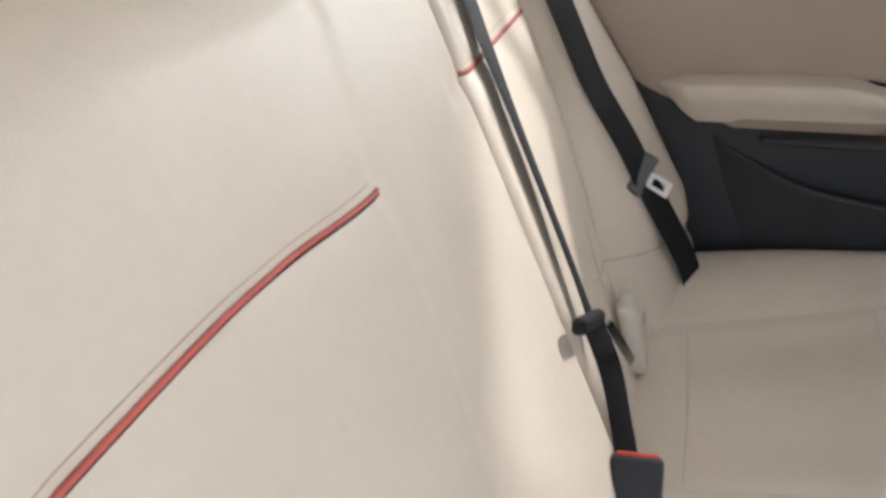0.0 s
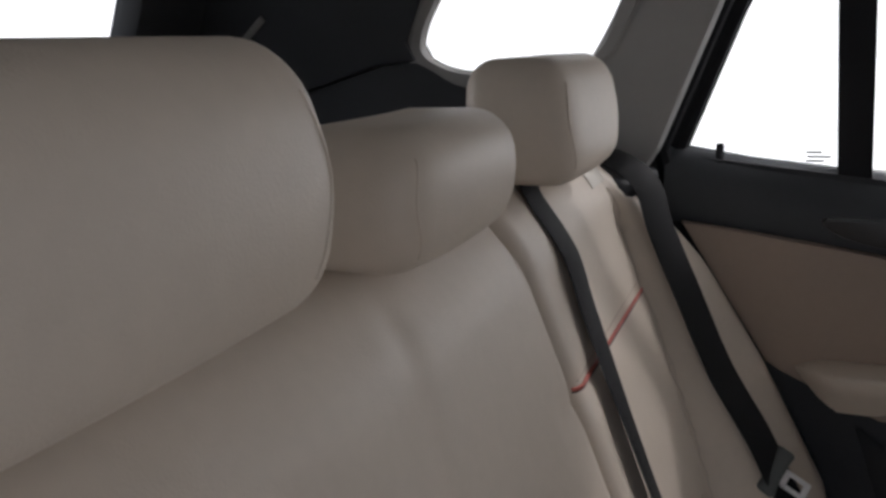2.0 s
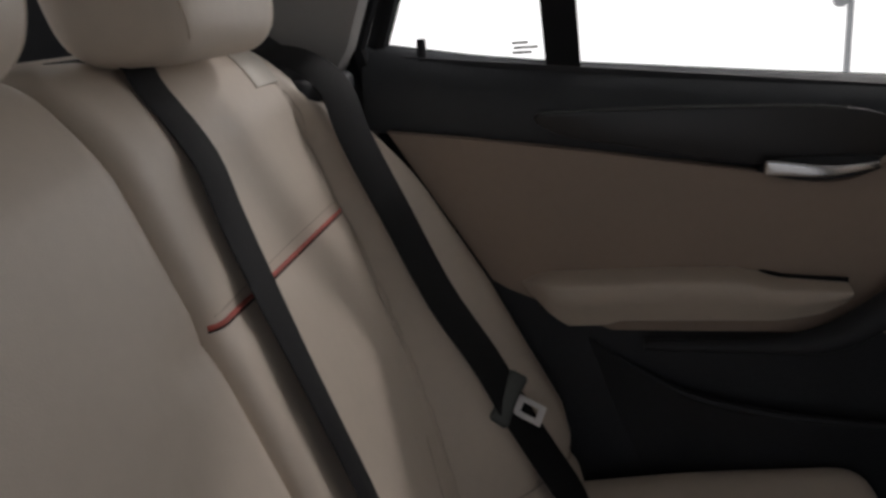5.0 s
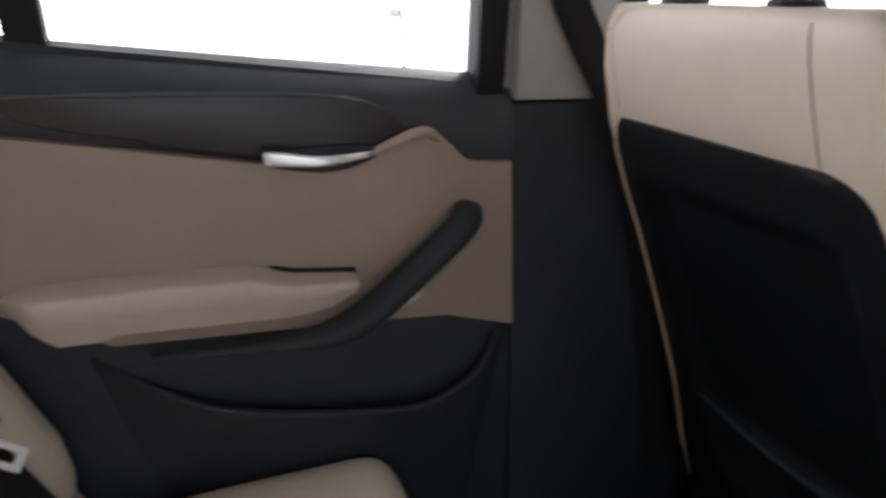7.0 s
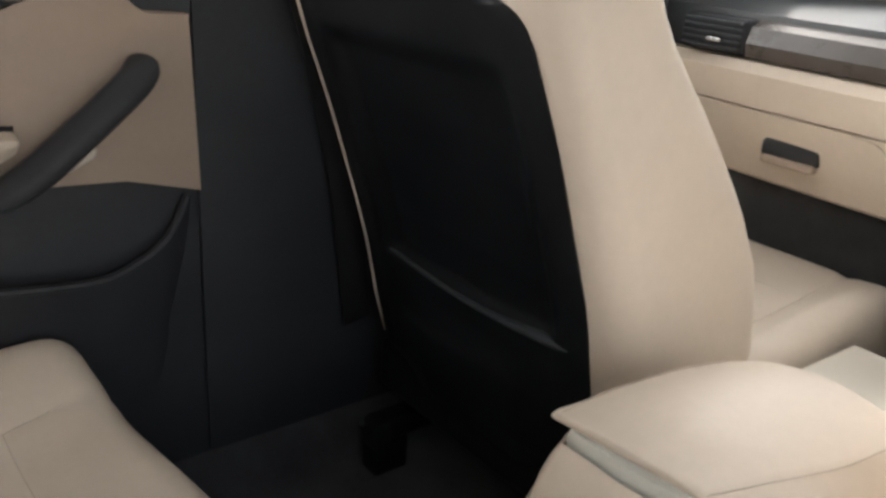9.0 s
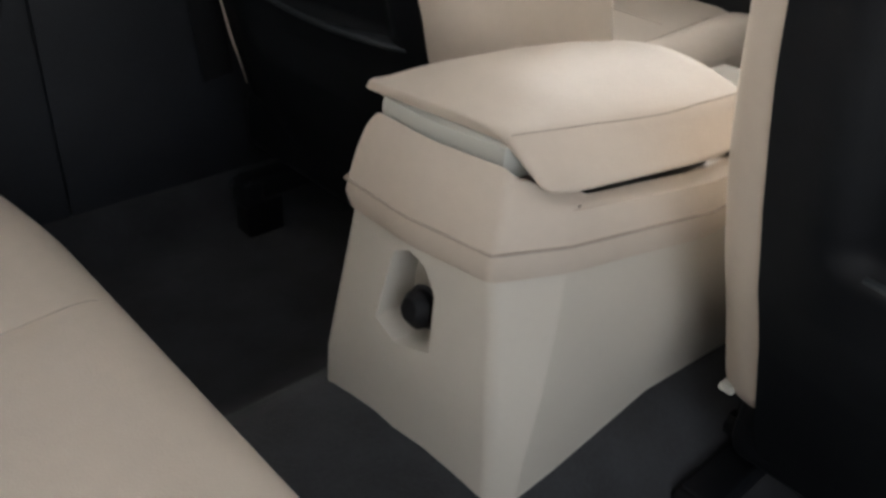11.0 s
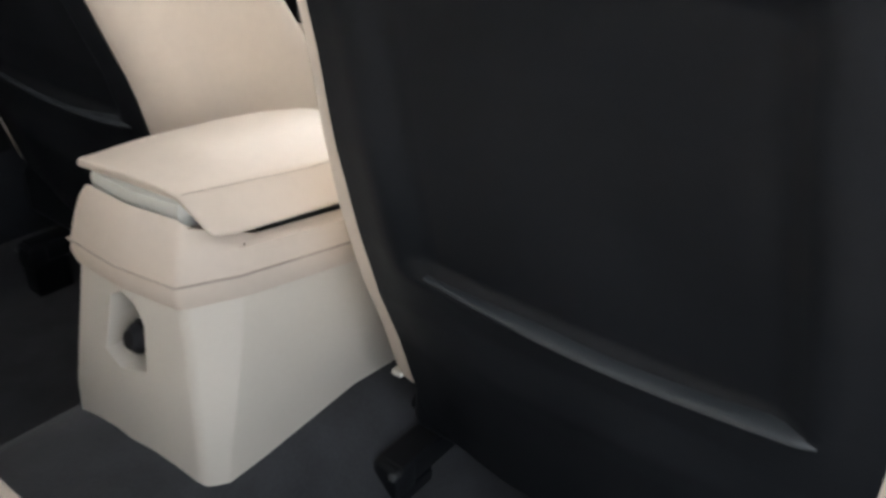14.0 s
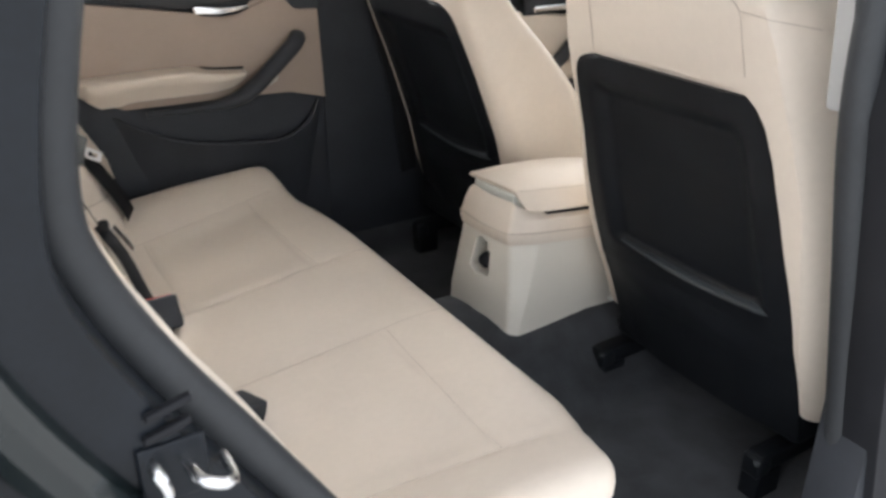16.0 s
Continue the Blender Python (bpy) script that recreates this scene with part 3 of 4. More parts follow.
# ---- seat belts ----
def outer_belt(s):
    belt = thing("seat_belt", "black webbing seat belt lying down the backrest beside the door", "seat belt", "rear seat belts")
    line = [(x, s * y, z) for x, y, z in ((-0.140, 0.572, 0.893), (-0.121, 0.563, 0.84), (-0.083, 0.565, 0.75), (-0.040, 0.566, 0.65), (0.010, 0.558, 0.57), (0.044, 0.552, 0.505), (0.078, 0.556, 0.44), (0.106, 0.57, 0.38), (0.121, 0.58, 0.33), (0.130, 0.592, 0.285))]
    # it rests on the swell of the bolster
    rest = on_surface(back_narrow if s > 0 else back_wide, line, FRONT, 0.005)
    if len(rest) == len(line):
        line = [(max(a[0], b.x), a[1], a[2]) for a, b in zip(line, rest)]
    top = [(-0.255, s * 0.592, 0.935), (-0.215, s * 0.585, 0.937), (-0.172, s * 0.578, 0.923)]
    part("webbing", ribbon(curve(top + line, 5), (0.50, s * 0.82, 0.2), 0.047, 0.0016), WEB, belt)
    # tongue: a grip across the webbing and a pierced blade pointing into the cabin
    u = Vector((0.85, s * 0.03, -0.52)).normalized()
    w = Vector((0.038, s * 0.044, 0.028))
    w = (w - u * w.dot(u)).normalized()
    n = u.cross(w)
    c = Vector((0.031, s * 0.561, 0.517)) + n * 0.006
    put = lambda p: c + u * p.x + w * p.y + n * p.z
    part("tongue_grip", rbox(0.011, 0.034, 0.009, 0.006, (2, 4, 2), lambda p: put(Vector((p.x * (1 + 0.3 * (p.y / 0.034) ** 2), p.y, p.z)))), GRIP, belt, "grey-green plastic grip")
    blade = bmesh.new()
    for x0, x1, y0, y1 in ((0.010, 0.047, -0.013, -0.006), (0.010, 0.047, 0.006, 0.013), (0.040, 0.049, -0.013, 0.013), (0.004, 0.020, -0.013, 0.013)):
        block(x0, x1, y0, y1, -0.0015, 0.0015, 0.001, (1, 1, 1), blade, put)
    part("tongue_blade", blade, STEEL, belt, "bright metal tongue")
    def cap(p):
        y, w = 0.607 + p.y, (p.x + 0.06) / 0.12
        # it is hollowed where the webbing runs over it
        front = back_x(s * y, 0.885) - 0.004
        return Vector((lerp(-0.285, front, w), s * y, 0.902 + p.z - 0.010 * w * w))
    part("shoulder_guide", rbox(0.06, 0.068, 0.013, 0.009, (6, 14, 2), cap), BLACK, belt, "black plastic belt guide")
    return belt


outer_belt(1)

middle = thing("seat_belt", "black middle seat belt hanging down the narrow backrest to its buckle", "seat belt", "rear seat belts")
line, across = [], []
for k, (y, z, turn, lift) in enumerate(((0.269, 0.952, 0, 0.006), (0.266, 0.93, 0, 0.006), (0.259, 0.88, 0, 0.006), (0.251, 0.83, 0, 0.006), (0.243, 0.775, -2, 0.007), (0.236, 0.72, -7, 0.009), (0.231, 0.66, -9, 0.010), (0.224, 0.60, -9, 0.012), (0.214, 0.54, -6, 0.014), (0.202, 0.49, 0, 0.016))):
    # it hangs straight, over the folds of the leather
    line.append(Vector((-0.123 - 0.38 * (z - 0.77) - 0.03 * step(0.88, 0.97, z) + lift, y, z)))
    w = radians(turn)
    across.append((math.sin(w), math.cos(w), 0))
line.insert(0, Vector((-0.27, 0.275, 0.955)))
across.insert(0, (0, 1, 0))
fine = curve(line, 4)
turns = [Vector(across[min(len(across) - 1, i // 4)]).lerp(Vector(across[min(len(across) - 1, i // 4 + 1)]), (i % 4) / 4) for i in range(len(fine))]
part("webbing", ribbon(fine, turns, lambda t: 0.045 - 0.020 * step(0.72, 1.0, t), 0.0016), WEB, middle)
part("lower_webbing", ribbon(curve([line[-1], (0.028, 0.18, 0.43), (0.045, 0.155, 0.37), (0.058, 0.13, 0.325)], 5), (0.7, 0.7, 0), 0.03, 0.0016), WEB, middle)
part("tongue_grip", block(-0.009, 0.007, 0.122, 0.208, 0.476, 0.497, 0.006, (2, 6, 2), f=lambda p: Vector((p.x + 0.010 - 0.16 * (0.20 - p.y), p.y, p.z + 0.42 * (0.20 - p.y)))), WEB, middle, "black plastic tongue grip")
part("tongue_blade", ribbon([(0.022, 0.192, 0.484), (0.036, 0.198, 0.458), (0.050, 0.204, 0.428)], (0.3, 0.8, 0.3), 0.013, 0.003), CHROME, middle, "metal tongue")


def buckle(pos, yaw, tip, label, side=1):
    b = thing("belt_buckle", label, "belt buckle", "rear belt buckles")
    m = Matrix.Translation(pos) @ Matrix.Rotation(radians(yaw), 4, "Z") @ Matrix.Rotation(radians(tip), 4, "Y")
    part("housing", rbox(0.031, 0.029, 0.015, 0.007, (3, 3, 2), lambda p: m @ p), BLACK, b)
    part("release_button", rbox(0.0055, 0.0235, 0.0095, 0.003, (2, 2, 2), lambda p: m @ (p + Vector((0.0275, 0, 0.0066 * side)))), BUTTON, b, "red plastic release button")
    part("stalk", ribbon([m @ Vector(v) for v in ((-0.026, 0, -0.004), (-0.036, 0, -0.012), (-0.044, 0, -0.03))], m.to_3x3() @ Vector((0, 1, 0)), 0.026, 0.004), WEB, b, "black webbing stalk")
    return b


buckle((0.066, 0.105, 0.335), 92, -56, "black belt buckle with a red button resting on the cushion", -1)
buckle((0.090, -0.240, 0.337), 205, -18, "black belt buckle with a red button lying on the cushion")


# ---- front seats ----
LEFT_BACK = [(0.20, 0.935), (0.28, 0.905), (0.36, 0.882), (0.51, 0.845), (0.665, 0.783), (0.80, 0.722), (0.88, 0.70), (0.955, 0.69)]
RIGHT_BACK = [(0.20, 0.905), (0.28, 0.878), (0.34, 0.857), (0.40, 0.832), (0.47, 0.810), (0.56, 0.787), (0.64, 0.771), (0.82, 0.723), (0.88, 0.707), (0.955, 0.69)]


def front_seat(s):
    def shell_x(z):
        return table(LEFT_BACK if s > 0 else RIGHT_BACK, z)
    seat = thing("front_seat", "beige leather front seat with a black plastic back shell", "car seat", "front seats")
    m = flip(s)
    first = 0.74 if s > 0 else 0.88
    z0, z1 = 0.24, 0.932
    zc, hz = (z0 + z1) / 2, (z1 - z0) / 2

    def outline(z):
        """Inner and outer edge of the backrest at a height."""
        yi = table([(0.24, 0.158), (0.5, 0.148), (0.8, 0.158), (0.89, 0.175), (0.932, 0.20)], z)
        yo = table([(0.24, 0.655), (0.5, 0.665), (0.75, 0.655), (0.87, 0.63), (0.932, 0.60)], z)
        if s > 0:
            yi -= 0.023 * step(0.76, 0.88, z)
        else:
            yo += 0.018 * step(0.80, 0.62, z)
        return yi, yo

    def f(p):
        z = p.z + zc
        yi, yo = outline(z)
        u = p.y / 0.24                      # -1 inner, 1 outer
        y = lerp(yi, yo, (u + 1) / 2)
        deep = table([(0.24, 0.275), (0.40, 0.275), (0.52, 0.265), (0.60, 0.245), (0.70, 0.200), (0.81, 0.140), (0.955, 0.085)], z)
        rear = shell_x(z) + (0.052 * max(0.0, u - first) / (1 - first) if u > 0 else 0.0) + 0.055 * step(0.785, 0.735, z) * (step(0.66, 0.56, u) if u > 0 else step(0.76, 0.66, -u))
        w = (p.x + 0.1) / 0.2
        # bolsters reach further forward than the middle
        reach = deep * (0.70 + 0.30 * step(0.45, 0.85, abs(u)))
        return m((rear + w * reach, y, z))
    back = part("backrest", rbox(0.10, 0.24, hz, 0.035, (4, 18, 20), f), LEATHER, seat, "beige leather backrest cover")
    # black shell with a rounded upper inner corner
    rows = []
    for i in range(133):
        z = lerp(0.20, 0.815, i / 132)
        yi = table([(0.20, 0.205), (0.24, 0.196), (0.40, 0.190), (0.70, 0.190), (0.775, 0.192), (0.792, 0.197), (0.801, 0.204), (0.808, 0.214), (0.812, 0.224), (0.815, 0.240)], z)
        yo = table([(0.20, 0.600), (0.28, 0.606), (0.45, 0.604), (0.62, 0.597), (0.72, 0.588), (0.775, 0.576), (0.80, 0.562), (0.815, 0.545)], z)
        if s > 0:
            yi -= 0.003
            z -= 0.004 * step(0.60, 0.78, z)
        else:
            yi += 0.010 * step(0.60, 0.35, z)
            z -= 0.022 * step(0.60, 0.78, z)
        if s < 0:
            yo += 0.004 + 0.022 * step(0.68, 0.45, z)
        rows.append([(y, z, k) for k, y in ((k, lerp(yi, yo, k / 48)) for k in range(49))])

    def shell_point(y, z, u):
        edge = min(u, 1 - u)
        x = shell_x(z) - 0.002 - 0.005 * step(0.0, 0.12, edge)
        # knee hollow in the upper middle, and a swelling below the ridge
        ledge = 0.452 - 0.013 * math.sin(math.pi * u)
        x += 0.017 * step(0.085, 0.17, edge) * step(ledge - 0.004, ledge + 0.020, z) * step(0.757, 0.722, z)
        x += 0.010 * step(0.16, 0.5, edge) * step(ledge, 0.60, z) * step(0.74, 0.64, z)
        x -= 0.014 * step(0.05, 0.3, edge) * step(0.42, 0.36, z)
        return Vector((x, y, z))
    grid = [[shell_point(y, z, k / 48) for y, z, k in row] for row in rows]
    # the edge turns in towards the padding
    turn = Vector((0.016, 0, 0))
    grid = [[row[0] + turn] + row + [row[-1] + turn] for row in grid]
    grid = [[p + turn for p in grid[0]]] + grid + [[p + turn for p in grid[-1]]]
    bm = loft([[m(p) for p in row] for row in grid])
    shell = part("back_shell", bm, SHELL, seat, "black plastic back shell with a knee hollow")
    # ledge at the foot of the hollow, its caught light painted as paler grey
    ridge = []
    for k in range(33):
        u = k / 32
        y = lerp(0.215, 0.545, u) if s > 0 else lerp(0.265, 0.590, u)
        z = 0.452 - 0.013 * math.sin(math.pi * u)
        size = step(-0.02, 0.06, u) * (1 - u) ** 0.7 if s > 0 else step(-0.06, 0.40, u) * step(1.02, 0.96, u)
        size = 0.0008 + 0.0064 * size
        face = shell_x(z) - 0.004
        arc = [(face + 0.020 - (0.020 + size) * math.sin(w), z + 1.5 * size * math.cos(w)) for w in (math.pi / 2 * j / 7 for j in range(8))]
        ridge.append([m((x, y, zz)) for x, zz in arc + [(face - size * 0.7, z - 0.002), (face + 0.020, z - 0.006)]])
    part("ridge", loft(ridge, closed=True), RIDGE, shell, "moulded shell ledge with its lit top painted paler grey", 60)
    # beige piping down both edges
    outer = [(shell_x(z) - 0.001, y + (0.022 * step(0.65, 0.42, z) if s < 0 else 0), z) for z, y in ((0.285, 0.614), (0.33, 0.6125), (0.36, 0.612), (0.45, 0.610), (0.62, 0.603), (0.72, 0.593), (0.775, 0.581))]
    if s > 0:
        part("piping", tube([m(p) for p in curve(outer, 4)], 0.0018, 8, taper=lambda t: 0.35 + 0.65 * step(0.0, 0.35, t)), LEATHER, seat, "beige piping")
    part("piping_end", rbox(0.007, 0.007, 0.004, 0.003, (2, 2, 2), lambda p: m((shell_x(0.27) + 0.008 + p.x, 0.176 + p.y, 0.266 + p.z))), RIM_GREY, seat, "pale end clip")
    # cover seams: across the top and down the outer side
    way = (1, 0, 0)
    seam(back, [m(p) for p in ((0, 0.515, 0.925), (0, 0.54, 0.905), (0, 0.545, 0.87), (0, 0.548, 0.82))], way, 0.0009)
    seam(back, [m(p) for p in ((0, 0.25, 0.922), (0, 0.247, 0.89), (0, 0.245, 0.83), (0, 0.243, 0.80))], way, 0.0012)
    seam(back, [m(p) for p in ((0, 0.54, 0.905), (0, 0.59, 0.90), (0, 0.625, 0.885))], way, 0.0009)
    # headrest on two posts
    def hf(p):
        return m((0.748 + p.x + 0.12 * p.z, 0.385 + p.y * (1 - 0.12 * (p.z / 0.08) ** 2), 1.045 + p.z))
    rest = part("headrest", rbox(0.045, 0.13, 0.085, 0.04, (2, 6, 5), hf), LEATHER, seat, "padded beige leather headrest")
    for k in (-0.078, 0.078):
        part("post", tube([m((0.735, 0.39 + k, 0.915)), m((0.745, 0.39 + k, 1.0))], 0.0045, 10), CHROME, rest, "thin metal post")
        part("post_sleeve", disc(m((0.735, 0.39 + k, 0.924)), (0, 0, 1), 0.024, 0.014, 20), BLACK, seat, "black plastic sleeve")
    # cushion with side bolsters
    def cf(p):
        x, y = p.x + 1.26, 0.395 + p.y * 1.06
        u = abs(p.y) / 0.25
        top = table([(1.0, 0.370), (1.25, 0.385), (1.5, 0.398)], x) + 0.026 * step(0.64, 0.86, u) * step(1.54, 1.38, x) - 0.005 * math.exp(-((u - 0.62) / 0.035) ** 2)
        z = top + (p.z - 0.085)
        return m((x - 0.05 * step(0, -0.17, p.z - 0.085) * step(1.4, 1.52, x), y, z))
    cush = part("cushion", rbox(0.27, 0.25, 0.085, 0.040, (16, 40, 3), cf), LEATHER, seat, "beige leather seat cushion")
    for k in (0.232, 0.558):
        seam(cush, [m((1.05, k, 1)), m((1.25, k - 0.005 if k < 0.4 else k + 0.005, 1)), m((1.45, k, 1))], DOWN)
    seam(cush, [m((1.36, 0.25, 1)), m((1.365, 0.41, 1)), m((1.36, 0.57, 1))], DOWN)
    # base: side shields, rails and crossbar
    for k in (0.20, 0.62):
        part("side_shield", block(0.95, 1.46, k - 0.018, k + 0.018, 0.19, 0.315, 0.012, (6, 2, 3), f=lambda p: m(p)), SHELL, seat, "black plastic side shield")
    for k in (0.185, 0.58):
        rail = part("rail", block(0.865, 1.45, k - 0.018, k + 0.018, FLOOR + 0.055, FLOOR + 0.09, 0.004, f=lambda p: m(p)), SHELL, seat, "black steel slide rail")
        part("rail_cap", block(0.855, 0.89, k - 0.020, k + 0.020, FLOOR + 0.045, FLOOR + 0.088, 0.008, f=lambda p: m(p)), SHELL, rail, "black plastic cap")
        part("bolt", disc(m((0.858, k + 0.012, FLOOR + 0.078)), (-0.6, 0, 0.8), 0.006, 0.006, 6), RIDGE, rail, "steel bolt")
        part("rail_foot", block(0.86, 0.92, k - 0.02, k + 0.02, FLOOR - 0.012, FLOOR + 0.056, 0.005, f=lambda p: m(p)), SHELL, seat, "black steel foot")
        part("rail_foot", block(1.36, 1.43, k - 0.02, k + 0.02, FLOOR - 0.012, FLOOR + 0.056, 0.005, f=lambda p: m(p)), SHELL, seat, "black steel foot")
    part("seat_pan", block(0.90, 1.47, 0.18, 0.63, 0.185, 0.275, 0.02, f=lambda p: m(p)), SHELL, seat, "black seat pan")
    part("crossbar", tube([m((0.93, 0.17, 0.20)), m((0.93, 0.62, 0.20))], 0.012, 10), SHELL, seat, "black steel crossbar")
    part("recliner", disc(m((0.98, 0.17, 0.30)), (0, -s, 0), 0.045, 0.02, 24), SHELL, seat, "black hinge cover")
    return seat


front_seat(1)
front_seat(-1)

# ---- centre console ----
console = thing("centre_console", "beige centre console with padded armrest lid and rear power socket", "console")


SIDES = [  # height; rear edge, chamfer end and side: x, y on the right; y of the rear edge on the left
    (0.185, 0.682, -0.100, 0.706, -0.109, -0.108, 0.100),
    (0.235, 0.688, -0.094, 0.716, -0.106, -0.109, 0.107),
    (0.28, 0.695, -0.084, 0.732, -0.101, -0.110, 0.104),
    (0.34, 0.706, -0.068, 0.754, -0.090, -0.112, 0.101),
    (0.385, 0.714, -0.055, 0.770, -0.079, -0.113, 0.099)]


def console_ring(z, out=0.0, back=0.0, end=1.30):
    """Outline of the console at a height: it narrows to the rear, with cut-off rear corners."""
    xr, yr, xc, yc, ys, yl = (table([(row[0], row[k]) for row in SIDES], z) for k in range(1, 7))
    pts = ((xr - back, yr - out * 0.6), (xr - 0.012 - back, (yr + yl) / 2), (xr - 0.010 - back, yl + out * 0.6), (xc - back, yl + 0.03 + out), (0.90, 0.122 + out), (end, 0.112 + out), (end, ys - 0.01 * (end > 1.2) - out), (0.90, ys - out + 0.012 * step(0.30, 0.20, z)), (xc - back, yc - out))
    return [Vector((x, y, z)) for x, y in pts]


def console_body():
    bm = bmesh.new()
    # rear wall with the niche cut through, side walls, in levels
    levels = [console_ring(z) for z in (0.385, 0.34, 0.28, 0.235, 0.185)]
    verts = [[bm.verts.new(p) for p in ring] for ring in levels]
    for a, b in zip(verts, verts[1:]):
        for j in range(9):
            bm.faces.new((a[j], a[(j + 1) % 9], b[(j + 1) % 9], b[j]))
    bm.faces.new(verts[0])
    bm.faces.new(verts[-1][::-1])
    bmesh.ops.recalc_face_normals(bm, faces=bm.faces)
    upright = [e for e in bm.edges if abs(e.verts[0].co.z - e.verts[1].co.z) > 0.02 and e.verts[0].co.x < 0.8 and abs(e.verts[0].co.y - 0.015) > 0.02]
    # soft rear corners, crisp lines where the sides begin
    soft = [e for e in upright if e.verts[0].co.x < 0.717]
    crisp = [e for e in upright if e.verts[0].co.x >= 0.717 or min(v.co.y for v in e.verts) < -0.1005]
    crisp = [e for e in upright if e not in soft or e in crisp]
    soft = [e for e in soft if e not in crisp]
    bmesh.ops.bevel(bm, geom=soft, offset=0.008, segments=4, affect="EDGES", profile=0.5)
    crisp = [e for e in crisp if e.is_valid]
    bmesh.ops.bevel(bm, geom=crisp, offset=0.0016, segments=2, affect="EDGES", profile=0.7)
    return bm


con_body = part("body", console_body(), CONSOLE_BEIGE, console, "beige moulded plastic body")
# niche: cut by a shaped block
niche_poly = [(0.040, 0.364), (0.022, 0.373), (0.004, 0.366), (-0.010, 0.347), (-0.017, 0.299), (0.02, 0.291), (0.047, 0.300)]
cutter = part("cutter", prism(niche_poly, 0.66, 0.728, 0.0, "yz"), CONSOLE_BEIGE)
cut = con_body.modifiers.new("niche", "BOOLEAN")
cut.operation, cut.object, cut.solver = "DIFFERENCE", cutter, "EXACT"
bpy.context.view_layer.update()
done = bpy.data.meshes.new_from_object(con_body.evaluated_get(bpy.context.evaluated_depsgraph_get()))
con_body.modifiers.clear()
con_body.data = done
done.set_sharp_from_angle(angle=radians(30))
bpy.data.objects.remove(cutter)
part("socket_cap", disc((0.713, 0.012, 0.318), (-1, 0.05, 0.25), 0.0165, 0.020, 28, rim=0.42), RUBBER, console, "dark blue-black rubber socket cap")
part("socket_ring", tube([(0.713, 0.012 + 0.0185 * math.cos(a), 0.318 + 0.0185 * math.sin(a)) for a in (2 * math.pi * k / 24 for k in range(24))], 0.002, 6, True), BLACK, console, "black ring")
# wrapped collar
levels = []
for z, out, back in ((0.415, -0.016, -0.024), (0.462, -0.012, -0.016), (0.450, -0.004, -0.008), (0.430, 0.001, -0.001), (0.404, 0.005, 0.006), (0.393, 0.006, 0.008), (0.379, 0.003, 0.004)):
    ring = console_ring(0.385, out, back, 0.985)
    for k, p in enumerate(ring):
        p.z = z
        # the sides stand lower than the rear
        if k > 2 and z > 0.44:
            p.z -= 0.026 if z > 0.46 else 0.017
    levels.append(ring)
bm = loft(levels, closed=True)
bmesh.ops.recalc_face_normals(bm, faces=bm.faces)
upright = [e for e in bm.edges if abs(e.verts[0].co.z - e.verts[1].co.z) > 0.008 and e.verts[0].co.x < 0.8 and abs(e.verts[0].co.y) > 0.02]
bmesh.ops.bevel(bm, geom=upright, offset=0.006, segments=3, affect="EDGES", profile=0.5)
collar = part("collar", bm, LEATHER, console, "beige leather-wrapped collar")
line = console_ring(0.385, 0.0058, 0.0068, 0.985)
for p in line:
    p.z = 0.4045
line = [line[k] for k in (5, 4, 3, 2, 1, 0, 8, 7, 6)]
part("seam", tube(line, 0.0013, 6), THREAD, collar)
rim = prism([(0.735, -0.036), (0.724, 0.03), (0.727, 0.092), (0.80, 0.10), (0.80, -0.05)], 0.445, 0.473, 0.006, "xy")
part("rim", rim, RIM_GREY, console, "pale grey plastic hinge rim")


def lid_f(p):
    """Padded lid: the sides slope out to the lower edge, the rear underside is cut back, the top crowns."""
    x = p.x + 0.845
    up = (p.z + 0.022) / 0.044
    u = (p.y + 0.1) / 0.2
    right = lerp(table([(0.73, -0.076), (0.75, -0.086), (0.89, -0.111), (1.10, -0.115)], x), table([(0.73, -0.036), (0.90, -0.086), (1.05, -0.094)], x), up)
    left = lerp(table([(0.73, 0.116), (0.85, 0.120), (0.92, 0.104), (0.966, 0.078)], x), table([(0.73, 0.109), (0.80, 0.108), (0.88, 0.100), (0.93, 0.086), (0.966, 0.064)], x), up)
    low = 0.446 + 0.026 * step(0.760, 0.732, x) * step(0.02, 0.22, u)
    top = 0.482 + 0.017 * (1 - (2 * u - 1) ** 2) * step(0.70, 0.80, x)
    skew = 0.022 * (1 - u) * step(0.90, 0.72, x)
    return Vector((x + skew * lerp(1.0, 0.6, up), lerp(right, left, u), lerp(low, top, up)))


lid = part("lid", rbox(0.121, 0.10, 0.022, 0.008, (16, 14, 2), lid_f), LEATHER, console, "padded beige leather armrest lid")
seam(lid, [(0.738, -0.034, 1), (0.80, -0.054, 1), (0.88, -0.078, 1), (0.955, -0.086, 1)], DOWN)
seam(lid, [(0.728, 0.102, 1), (0.80, 0.100, 1), (0.87, 0.092, 1), (0.93, 0.076, 1)], DOWN)
# added black block that keeps the shadow gap below the lid dark
part("lid_gap_shade", block(0.822, 0.958, -0.074, 0.084, 0.41, 0.455, 0.006), BLACK, console, "black block painting the shade in the gap under the lid")
